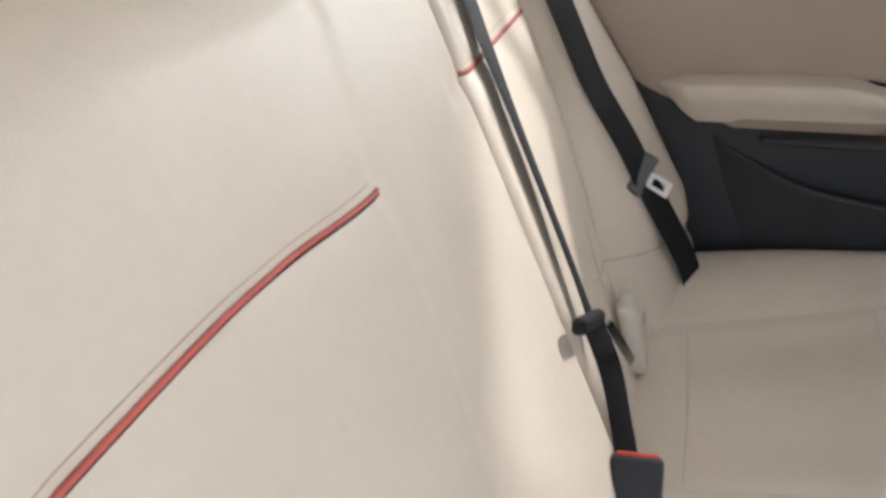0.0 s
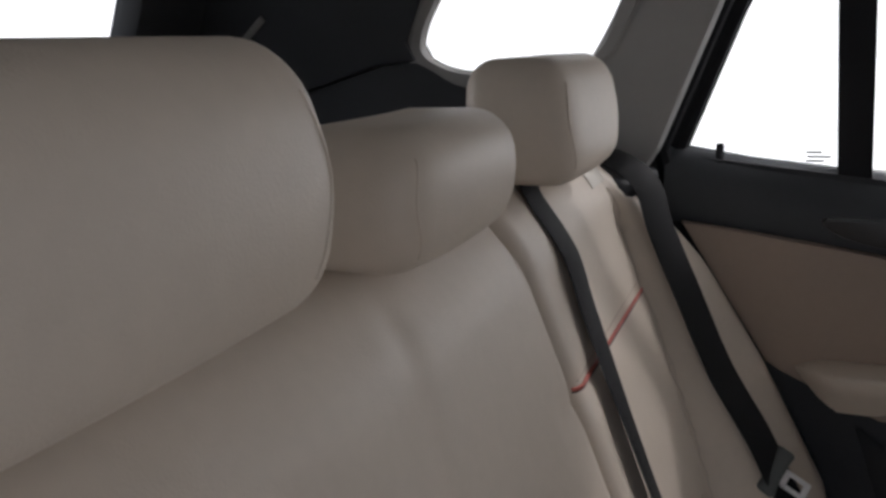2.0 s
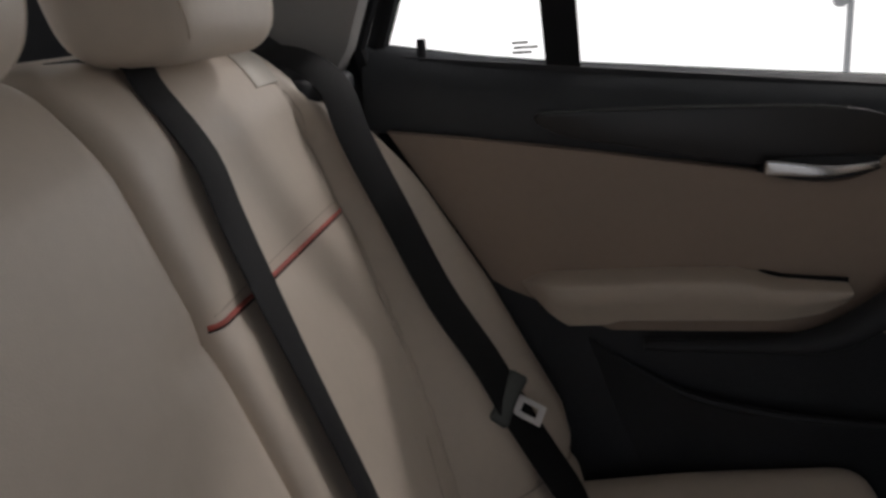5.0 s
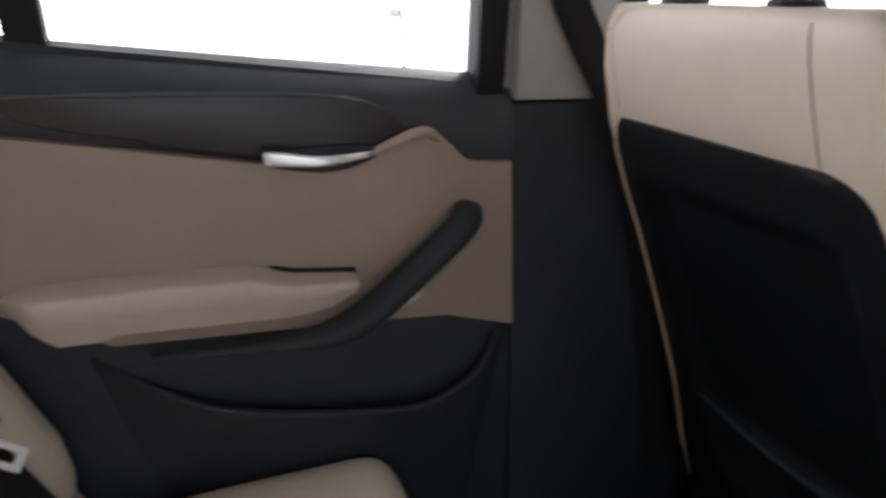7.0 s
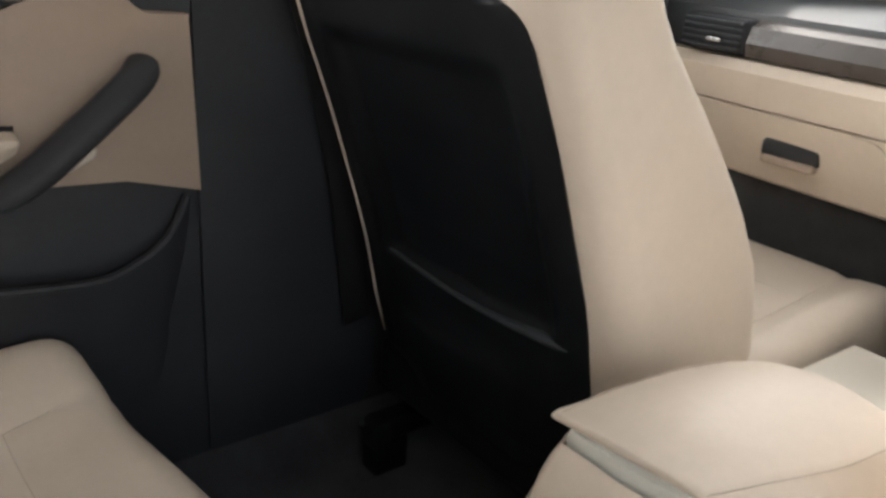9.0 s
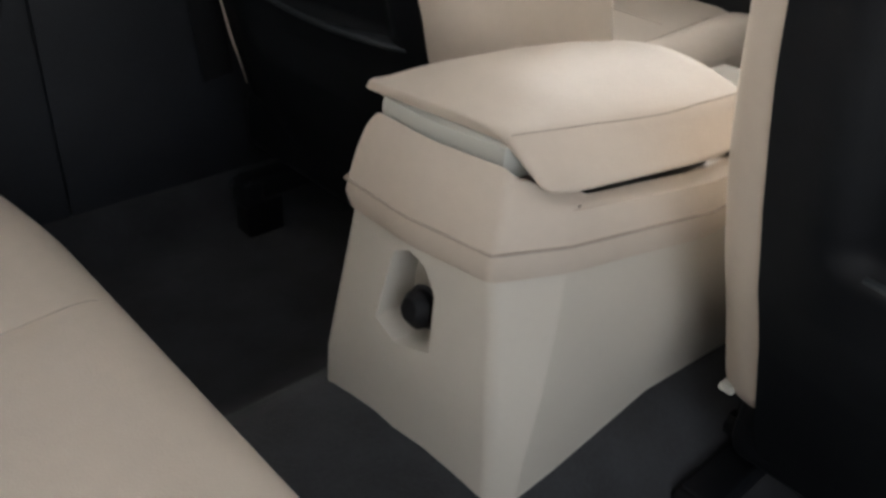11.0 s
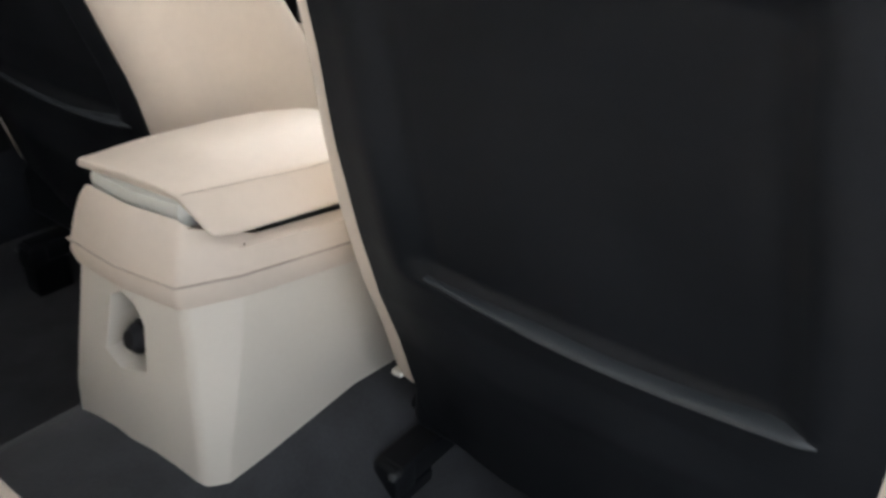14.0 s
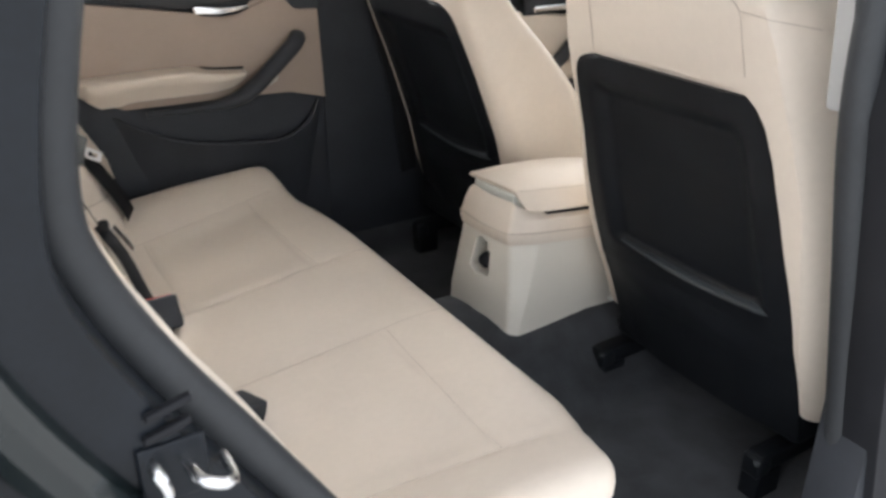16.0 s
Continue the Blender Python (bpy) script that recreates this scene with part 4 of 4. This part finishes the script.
# forward part of the console with the shift lever plinth
front_box = block(1.12, 1.52, -0.10, 0.10, 0.20, 0.36, 0.015, (4, 4, 3), f=lambda p: Vector((p.x, p.y, p.z - 0.05 * step(1.1, 1.4, p.x))))
part("front_plinth", front_box, CONSOLE_BEIGE, console, "beige front plinth")
part("shift_panel", block(1.15, 1.45, -0.075, 0.095, 0.33, 0.377, 0.008, (4, 2, 2), f=lambda p: Vector((p.x, p.y, p.z - 0.05 * step(1.1, 1.4, p.x)))), BLACK, console, "black shift panel")
part("trim_ring", tube([Vector((1.29 + 0.165 * math.cos(a), 0.012 + 0.085 * math.sin(a), 0.376 - 0.05 * step(1.1, 1.4, 1.29 + 0.165 * math.cos(a)))) for a in (2 * math.pi * k / 32 for k in range(32))], 0.003, 6, True), CHROME, console, "bright trim ring")
lever = part("shift_lever", tube(curve([(1.33, 0, 0.33), (1.325, 0, 0.42), (1.31, 0, 0.48)], 5), 0.012, 12), BLACK, console, "black shift lever")
part("knob", rbox(0.026, 0.02, 0.03, 0.018, (2, 2, 2), lambda p: Vector((1.307, 0, 0.495)) + p), BLACK, lever, "black knob")


# ---- doors of the left side ----
def sill_z(x):
    return table([(-0.14, 0.932), (-0.107, 0.926), (0.0, 0.907), (0.10, 0.894), (0.35, 0.868), (0.606, 0.844), (0.66, 0.84)], x)


def rear_door():
    d = thing("door_1", "closed rear door with beige panel, armrest and black lower pocket", "car door", kind="structure")
    part("inner_skin", prism([(-0.20, 0.90), (0.0, 0.45), (0.12, 0.09), (0.655, 0.09), (0.655, 0.83), (-0.135, 0.92)], 0.712, 0.79, 0.004), BLACK, d, "black inner door skin")
    sec = lambda x: [(x, y, sill_z(x) + dz) for y, dz in ((0.745, -0.09), (0.745, -0.004), (0.738, 0.003), (0.728, 0.001), (0.712, -0.010), (0.698, -0.026), (0.690, -0.046), (0.688, -0.075), (0.694, -0.105), (0.71, -0.11))]
    part("sill_pad", loft([sec(lerp(-0.14, 0.652, k / 24)) for k in range(25)], closed=True), SILL, d, "anthracite soft window sill")
    # dark zone between sill and beige panel
    part("upper_panel", prism([(-0.13, 0.86), (-0.12, 0.80), (0.0, 0.79), (0.30, 0.74), (0.42, 0.735), (0.65, 0.72), (0.652, 0.78), (0.30, 0.81), (0.0, 0.85)], 0.698, 0.72, 0.003), BLACK, d, "black upper panel")
    poly = curve([(0.077, 0.839), (0.20, 0.838), (0.36, 0.834), (0.455, 0.824), (0.498, 0.802), (0.505, 0.782), (0.47, 0.766), (0.40, 0.760), (0.30, 0.770), (0.19, 0.792), (0.10, 0.812)], 4, True)
    part("decor_strip", prism([(p.x, p.y) for p in (Vector((a.x, a.y, 0)) for a in [Vector((q[0], q[1], 0)) for q in poly])], 0.681, 0.70, 0.004), DECOR, d, "dark glossy decor strip")
    part("decor_edge", tube([(x, 0.681, z) for x, z in ((0.077, 0.840), (0.16, 0.8405), (0.25, 0.839), (0.36, 0.835), (0.43, 0.829))], 0.0015, 6), GRIP, d, "thin satin edge")
    beige = curve([(-0.112, 0.826), (-0.03, 0.816), (0.10, 0.797), (0.22, 0.777), (0.34, 0.757)], 3)[:-1] + curve([(0.34, 0.757), (0.40, 0.744), (0.445, 0.748), (0.49, 0.770), (0.53, 0.788), (0.555, 0.776), (0.585, 0.748), (0.60, 0.743)], 4) + [Vector((0.645, 0.741)), Vector((0.652, 0.521)), Vector((0.56, 0.545)), Vector((0.50, 0.548)), Vector((0.16, 0.556)), Vector((0.03, 0.615)), Vector((0.01, 0.628))]
    panel = part("beige_panel", prism([(p[0], p[1]) for p in beige], 0.676, 0.715, 0.006), DOOR_BEIGE, d, "beige leather-look door panel")
    # raised lip of the panel under the release handle
    lip = curve([(0.44, 0.678, 0.752), (0.49, 0.676, 0.771), (0.53, 0.674, 0.784), (0.552, 0.676, 0.772)], 5)
    part("panel_lip", tube(lip, 0.008, 8, taper=lambda t: 0.3 + 0.7 * math.sin(math.pi * t)), DOOR_BEIGE, panel)

    # armrest
    def af(p):
        x = p.x + 0.245
        t = (x - 0.05) / 0.39
        up = (p.z + 0.036) / 0.072
        low = table([(0.0, 0.618), (0.08, 0.590), (0.14, 0.572), (0.26, 0.572), (0.31, 0.578), (0.8, 0.576), (0.93, 0.583), (1.0, 0.598)], t)
        high = table([(0.0, 0.634), (0.08, 0.641), (0.45, 0.643), (0.66, 0.642), (0.71, 0.638), (0.78, 0.631), (1.0, 0.625)], t)
        # nearly level on top, undercut below
        near = (0.025 - p.y) / 0.05
        high -= 0.008 * near
        deep = (0.042 * step(0, 0.10, t) + 0.018) * lerp(1.0, 0.85, step(0.75, 1.0, t))
        y = 0.69 - near * deep * lerp(0.62, 1.0, step(0.0, 0.8, up)) if p.y < 0.02 else 0.69 + p.y
        return Vector((x, y, lerp(low, high, up)))
    part("armrest", rbox(0.195, 0.025, 0.036, 0.006, (30, 4, 4), af), LEATHER, d, "beige padded armrest")
    # black strip laid in for the line of shadow behind the armrest
    part("gap_shade", tube(curve([(0.335, 0.678, 0.636), (0.36, 0.673, 0.629), (0.385, 0.671, 0.626), (0.44, 0.668, 0.623)], 4), 0.0036, 8, taper=lambda t: 0.3 + 0.7 * step(0.0, 0.3, t)), RUBBER, d, "dark strip painting the shade behind the armrest")
    # black lower panel, pocket lip and recess
    low = curve([(-0.02, 0.634), (0.015, 0.630), (0.06, 0.602), (0.11, 0.570), (0.16, 0.561), (0.19, 0.567), (0.30, 0.575), (0.385, 0.576), (0.43, 0.560), (0.52, 0.547), (0.58, 0.540), (0.652, 0.519)], 3) + [Vector((0.654, 0.10)), Vector((0.10, 0.10)), Vector((-0.02, 0.42))]
    part("lower_panel", prism([(p[0], p[1]) for p in low], 0.690, 0.718, 0.004), BLACK, d, "black plastic lower panel")
    mouth = curve([(0.13, 0.694, 0.545), (0.17, 0.680, 0.516), (0.25, 0.662, 0.475), (0.32, 0.657, 0.456), (0.40, 0.655, 0.443), (0.507, 0.656, 0.433), (0.56, 0.660, 0.446), (0.602, 0.666, 0.472), (0.633, 0.680, 0.516)], 5)
    bin_wall = [[p, Vector((p.x, p.y + 0.006, p.z - 0.03)), Vector((p.x * 0.98, p.y + 0.022, p.z - 0.14)), Vector((p.x * 0.97, 0.70, p.z - 0.28))] for p in mouth]
    bm = loft(bin_wall)
    thicken(bm, 0.004)
    part("pocket", bm, BLACK, d, "black door pocket")
    part("pocket_lip", tube(mouth, 0.0055, 8, taper=lambda t: 0.2 + 0.8 * step(0.0, 0.3, t)), BLACK, d, "dark pocket rim")
    # pull handle: a beam sweeping from the armrest up to the front
    beam = curve([(0.20, 0.657, 0.545), (0.33, 0.652, 0.546), (0.40, 0.646, 0.553), (0.445, 0.640, 0.574), (0.50, 0.636, 0.619), (0.548, 0.640, 0.658), (0.570, 0.647, 0.676), (0.583, 0.668, 0.687)], 5)
    part("pull_handle", tube(beam, 0.021, 14, flat=0.72, taper=lambda t: 0.35 + 0.65 * step(0.0, 0.45, t) - 0.12 * step(0.9, 1.0, t)), BLACK, d, "black plastic pull handle")
    part("handle_foot", rbox(0.022, 0.022, 0.009, 0.007, (2, 2, 2), lambda p: Vector((0.496 + p.x, 0.662 + p.y, 0.588 + p.z + 0.45 * p.x))), CONSOLE_BEIGE, d, "beige handle mount")
    # release lever in a dark bowl
    bowl = curve([(0.335, 0.758), (0.36, 0.772), (0.46, 0.772), (0.475, 0.760), (0.44, 0.748), (0.38, 0.746)], 4, True)
    part("handle_bowl", prism([(p[0], p[1]) for p in bowl], 0.674, 0.69, 0.003), BLACK, d, "black handle bowl")
    def rf(p):
        t = (p.x + 0.064) / 0.128
        return Vector((0.402 + p.x, 0.668 + p.y - 0.006 * math.sin(math.pi * t), 0.7615 + p.z * lerp(1.05, 0.42, t) + 0.004 * math.cos(math.pi * 2 * (t - 0.05)) * 0.6))
    part("release_lever", rbox(0.064, 0.006, 0.0095, 0.004, (10, 2, 2), rf), CHROME, d, "brushed metal release lever")
    pin = part("lock_pin", disc((-0.067, 0.722, 0.908), (0, 0, 1), 0.006, 0.026, 14), BLACK, d, "black lock pin")
    part("pin_collar", disc((-0.067, 0.722, 0.905), (0, 0, 1), 0.011, 0.006, 16), BLACK, pin)
    lean = inward(1)
    # frame round the glass
    ring = [(-0.128, 0.925), (-0.05, 1.12), (0.0, 1.22), (0.05, 1.245), (0.60, 1.245), (0.622, 1.22), (0.624, 0.835)]
    part("window_frame", tube([lean((x, 0.735, z)) for x, z in ring], 0.015, 8), RUBBER, d, "black window frame")
    part("front_frame", prism([(0.604, 0.82), (0.642, 0.82), (0.642, 1.25), (0.604, 1.25)], 0.70, 0.75, 0.005, lean=lean), RUBBER, d, "black frame post")
    part("front_strip", prism([(0.643, 0.82), (0.652, 0.82), (0.655, 1.25), (0.645, 1.25)], 0.71, 0.74, 0.002, lean=lean), TRIM, d, "pale edge strip")
    part("divider", prism([(0.088, 0.88), (0.131, 0.876), (0.112, 1.25), (0.066, 1.25)], 0.715, 0.75, 0.005, lean=lean), RUBBER, d, "black window divider")
    part("fixed_pane", prism([(-0.13, 0.90), (0.10, 0.88), (0.08, 1.245), (0.0, 1.245)], 0.734, 0.738, lean=lean), GLASS, d, "clear fixed glass").visible_shadow = False
    part("main_pane", prism([(0.115, 0.87), (0.62, 0.83), (0.62, 1.245), (0.095, 1.245)], 0.734, 0.738, lean=lean), GLASS, d, "clear door glass").visible_shadow = False
    for dx, dz, w in ((0.0, 0.010, 0.020), (0.002, 0.004, 0.030), (0.0, -0.002, 0.024)):
        part("glass_stamp", block(0.046 + dx, 0.046 + dx + w, 0.7315, 0.7325, 0.910 + dz, 0.913 + dz, 0.0004), PRINT, d, "small grey print bar")
    part("seal", tube([lean((x, 0.71, z)) for x, z in ((-0.02, 0.62), (-0.12, 0.83), (-0.150, 0.93), (-0.07, 1.12), (-0.015, 1.235))], 0.014, 8), RUBBER, d, "black rubber door seal")
    return d


rear_door()


def front_door(s, name):
    d = thing(name, "closed front door with beige panel, dark sill and chrome release lever", "car door", kind="structure")
    m = flip(s)
    part("inner_skin", prism([(0.80, 0.09), (1.80, 0.09), (1.80, 0.74), (1.62, 0.79), (0.80, 0.835)], 0.712, 0.79, 0.004, lean=m), BLACK, d, "black inner door skin")
    sec = lambda x: [m((x, y, 0.838 - 0.045 * (x - 0.7) + dz)) for y, dz in ((0.745, -0.09), (0.745, -0.004), (0.738, 0.003), (0.712, -0.010), (0.695, -0.03), (0.688, -0.075), (0.71, -0.11))]
    part("sill_pad", loft([sec(lerp(0.79, 1.62, k / 10)) for k in range(11)], closed=True), SILL, d, "anthracite soft window sill")
    part("beige_panel", prism([(1.15, 0.70), (1.30, 0.672), (1.45, 0.655), (1.62, 0.68), (1.60, 0.50), (1.45, 0.46), (1.15, 0.48)], 0.678, 0.714, 0.008, lean=m), LEATHER, d, "beige leather-look door panel")
    part("armrest", block(1.15, 1.46, 0.635, 0.69, 0.475, 0.535, 0.016, (6, 2, 2), f=m), LEATHER, d, "beige padded armrest")
    part("lower_panel", prism([(1.03, 0.10), (1.75, 0.10), (1.70, 0.47), (0.97, 0.47)], 0.685, 0.716, 0.008, lean=m), BLACK, d, "black plastic lower panel")
    part("pull_handle", tube([m(p) for p in curve([(1.34, 0.66, 0.50), (1.39, 0.645, 0.54), (1.44, 0.645, 0.59), (1.48, 0.672, 0.62)], 6)], 0.02, 10, flat=0.8), BLACK, d, "black plastic pull handle")
    part("handle_bowl", block(1.27, 1.47, 0.668, 0.69, 0.668, 0.725, 0.008, f=m), BLACK, d, "black handle bowl")
    part("release_lever", block(1.30, 1.45, 0.660, 0.671, 0.676, 0.694, 0.005, f=m), CHROME, d, "brushed metal release lever")
    lean = inward(s)
    part("mirror_corner", prism([(1.425, 0.785), (1.415, 0.88), (1.425, 0.915), (1.45, 0.935), (1.485, 0.932), (1.535, 0.882), (1.585, 0.824), (1.62, 0.772)], 0.70, 0.745, 0.008, lean=lean), BLACK, d, "black mirror corner cover")
    part("rear_frame", prism([(0.79, 0.80), (0.835, 0.80), (0.85, 1.26), (0.80, 1.26)], 0.715, 0.75, 0.005, lean=lean), RUBBER, d, "black frame post")
    part("pane", prism([(0.82, 0.81), (1.60, 0.77), (1.48, 0.93), (1.34, 1.08), (1.18, 1.25), (0.84, 1.25)], 0.734, 0.738, lean=lean), GLASS, d, "clear door glass").visible_shadow = False
    return d


front_door(1, "door_2")
front_door(-1, "door_3")

# ---- dashboard ----
dash = thing("dashboard", "black and beige dashboard with dark decor strip, vent and glovebox", "dashboard")
top_sec = lambda y: [(1.50 + 0.05 * (y / 0.7) ** 2 + dx * (1 - 0.35 * (y / 0.7) ** 2), y, z) for dx, z in ((0.012, 0.735), (0.02, 0.758), (0.06, 0.772), (0.14, 0.784), (0.24, 0.790), (0.27, 0.782), (0.27, 0.60), (0.10, 0.60), (0.03, 0.68))]
part("top", loft([top_sec(lerp(-0.71, 0.71, k / 20)) for k in range(21)], closed=True), DASH, dash, "dark soft dashboard top")
part("decor_strip", loft([[(1.482 + 0.05 * (y / 0.7) ** 2 + dx, y, z) for dx, z in ((0.02, 0.686), (0.002, 0.690), (-0.004, 0.712), (0.006, 0.738), (0.03, 0.748), (0.06, 0.71))] for y in (lerp(-0.10, 0.484, k / 14) for k in range(15))], closed=True), DASH_DECOR, dash, "dark wood-look decor strip")
part("beige_band", loft([[(1.475 + 0.05 * (y / 0.7) ** 2 + dx, y, z) for dx, z in ((0.03, 0.686), (0.010, 0.684), (-0.004, 0.668), (0.004, 0.615), (0.03, 0.606), (0.08, 0.64))] for y in (lerp(-0.70, 0.70, k / 20) for k in range(21))], closed=True), LEATHER, dash, "beige padded dashboard band")
glove = part("glovebox", loft([[(1.488 + 0.05 * (y / 0.7) ** 2 + dx, y, z) for dx, z in ((0.004, 0.6130), (-0.009, 0.6105), (-0.003, 0.585), (0.012, 0.53), (0.03, 0.495), (0.055, 0.484), (0.12, 0.50), (0.12, 0.605))] for y in (lerp(0.08, 0.68, k / 14) for k in range(15))], closed=True), LEATHER, dash, "beige glovebox door")
part("latch_bowl", block(1.486, 1.51, 0.316, 0.418, 0.542, 0.572, 0.008, (2, 4, 2), f=lambda p: Vector((p.x + 0.012, p.y, p.z))), BLACK, glove, "dark latch bowl")
part("latch", block(1.482, 1.505, 0.320, 0.412, 0.533, 0.547, 0.005, (2, 4, 2), f=lambda p: Vector((p.x + 0.010, p.y, p.z))), DOOR_BEIGE, glove, "beige latch")
seam(glove, [(0, 0.27, 0.609), (0, 0.235, 0.606), (0, 0.21, 0.590), (0, 0.17, 0.548), (0, 0.145, 0.505)], (1, 0, 0), 0.0014)
part("knee_panel", block(1.56, 1.66, -0.70, 0.70, 0.20, 0.495, 0.03, (2, 6, 3)), CARPET, dash, "black knee panel")
part("driver_panel", loft([[(1.488 + 0.05 * (y / 0.7) ** 2 + dx, y, z) for dx, z in ((0.004, 0.592), (0.002, 0.575), (0.03, 0.50), (0.08, 0.44), (0.12, 0.46), (0.12, 0.59))] for y in (lerp(-0.68, -0.16, k / 10) for k in range(11))], closed=True), LEATHER, dash, "beige driver knee panel")
part("centre_stack", block(1.46, 1.62, -0.15, 0.075, 0.36, 0.66, 0.015, (2, 4, 4), f=lambda p: Vector((p.x + 0.06 * step(0.6, 0.36, p.z) * -1, p.y, p.z))), BLACK, dash, "black centre stack")
vent = part("vent", block(1.484, 1.56, 0.487, 0.615, 0.690, 0.748, 0.008, (2, 4, 3), f=lambda p: Vector((p.x + 0.02, p.y, p.z))), BLACK, dash, "black air vent")
for k in range(5):
    part("slat", block(1.497, 1.512, 0.495, 0.607, 0.697 + 0.0105 * k, 0.701 + 0.0105 * k, 0.001), SILL, vent, "dark vent slat")
part("vent_slider", block(1.489, 1.500, 0.525, 0.553, 0.708, 0.7145, 0.002), CHROME, vent, "bright vent slider")

wheel = thing("steering_wheel", "black steering wheel on the driver side", "steering wheel")
wm = Matrix.Translation((1.34, -0.39, 0.70)) @ Matrix.Rotation(radians(-65), 4, "Y")
part("rim", tube([wm @ Vector((0.185 * math.cos(a), 0.185 * math.sin(a), 0)) for a in (2 * math.pi * k / 40 for k in range(40))], 0.015, 10, True), BLACK, wheel)
part("hub", rbox(0.06, 0.08, 0.02, 0.015, (2, 2, 1), lambda p: wm @ (p + Vector((0, 0, -0.02)))), BLACK, wheel)
for a in (90, 270, 180):
    w = radians(a)
    part("spoke", tube([wm @ Vector((0.05 * math.cos(w), 0.06 * math.sin(w), -0.015)), wm @ Vector((0.18 * math.cos(w), 0.18 * math.sin(w), 0))], 0.012, 8, flat=0.6), BLACK, wheel)
part("column", tube([wm @ Vector((0, 0, -0.03)), wm @ Vector((0, 0, -0.22))], 0.04, 12), BLACK, wheel)

# ---- open rear doorway on the right ----
doorway = thing("doorway_right", "open rear doorway with black rubber seal and painted jamb", "doorway", kind="structure")
rim_pts = [(-0.02, 1.235), (-0.088, 1.10), (-0.127, 0.98), (-0.142, 0.90), (-0.136, 0.845), (-0.100, 0.762), (-0.046, 0.670), (0.018, 0.56), (0.092, 0.43), (0.16, 0.30), (0.21, 0.19), (0.25, 0.11), (0.32, 0.075), (0.77, 0.07), (0.862, 0.10), (0.836, 0.24), (0.789, 0.44), (0.744, 0.61), (0.690, 0.82), (0.680, 1.0), (0.68, 1.20)]


def right_lean(p):
    return Vector((p[0], -(abs(p[1]) - 0.16 * max(0.0, p[2] - 0.93)), p[2]))


part("seal", tube([right_lean(p) for p in curve([(x, 0.735, z) for x, z in rim_pts], 5)], 0.020, 12), SEAL, doorway, "black rubber door seal")
jamb_in = [(p.x, p.z) for p in curve([(x, 0, z) for x, z in rim_pts[:12]], 4)]
jamb = [(x - 0.008, z - 0.006) for x, z in jamb_in] + [(-0.02, 0.05), (-0.45, 0.05), (-0.45, 0.85), (-0.40, 1.02), (-0.12, 1.25)]
part("jamb", prism(jamb, 0.742, 0.79, 0.010, lean=right_lean), JAMB, doorway, "dark door jamb")
part("jamb_step", tube([right_lean(p) for p in curve([(x - 0.075, 0.79, z - 0.03) for x, z in rim_pts[1:12]], 5)], 0.022, 10), PAINT, doorway, "dark painted flange")
part("sill", block(-0.2, 0.95, -0.82, -0.69, -0.02, 0.095, 0.02, (4, 3, 3)), PAINT, doorway, "dark painted door sill")
part("quarter_skin", prism([(-1.05, 0.0), (-0.50, 0.0), (-0.25, 0.55), (-0.26, 0.86), (-0.30, 0.92), (-1.0, 0.97)], 0.80, 0.86, 0.02, lean=right_lean), PAINT, doorway, "dark glossy rear quarter")
striker = part("striker", block(-0.128, -0.082, -0.7925, -0.788, 0.682, 0.730, 0.002), JAMB, doorway, "dark painted striker plate")
loop = curve([(-0.098, -0.788, 0.716), (-0.097, -0.815, 0.716), (-0.090, -0.826, 0.714), (-0.079, -0.826, 0.709), (-0.072, -0.815, 0.704), (-0.071, -0.788, 0.702)], 6)
part("striker_loop", tube(loop, 0.0040, 10), CHROME, striker, "bright steel loop")
part("striker_bar", tube(curve([(-0.120, -0.788, 0.722), (-0.119, -0.808, 0.721), (-0.116, -0.812, 0.712), (-0.114, -0.808, 0.700), (-0.113, -0.788, 0.697)], 6), 0.0042, 10), CHROME, striker, "bright steel wedge")
for k in (0.0, 0.016):
    part("jamb_bracket", block(-0.122 + k * 0.2, -0.090 + k * 0.2, -0.796, -0.788, 0.738 + k, 0.744 + k, 0.002, f=lambda p: Vector((p.x, p.y, p.z + 0.25 * (p.x + 0.105)))), RUBBER, doorway, "black plastic stop rib")

# ---- front belt on the left pillar ----
front_belt = thing("seat_belt", "black webbing front seat belt hanging along the pillar trim", "seat belt", "front seat belts")
part("webbing", ribbon(curve([(0.672, 0.640, 1.11), (0.686, 0.655, 1.0), (0.708, 0.668, 0.94), (0.738, 0.672, 0.882), (0.772, 0.672, 0.82), (0.815, 0.671, 0.70), (0.86, 0.670, 0.5), (0.89, 0.671, 0.28)], 5), (1, 0, 0.3), 0.047, 0.0016), WEB, front_belt)
part("anchor", rbox(0.03, 0.010, 0.02, 0.008, (2, 2, 2), lambda p: Vector((0.672, 0.640, 1.125)) + p), BLACK, front_belt, "black plastic belt anchor")

# ---- outside ----
post = thing("post", "thin grey metal post standing outside the car", "post")
part("pole", tube([(1.42, 4.0, GROUND_Z - 0.02), (1.42, 4.0, 2.1)], 0.016, 10), POST, post)
part("bracket", disc((1.37, 4.0, 0.82), (0, -1, 0), 0.035, 0.03, 16), POST, post, "round grey bracket plate")
part("bracket_arm", tube([(1.37, 4.0, 0.82), (1.42, 4.0, 0.82)], 0.01, 8), POST, post)
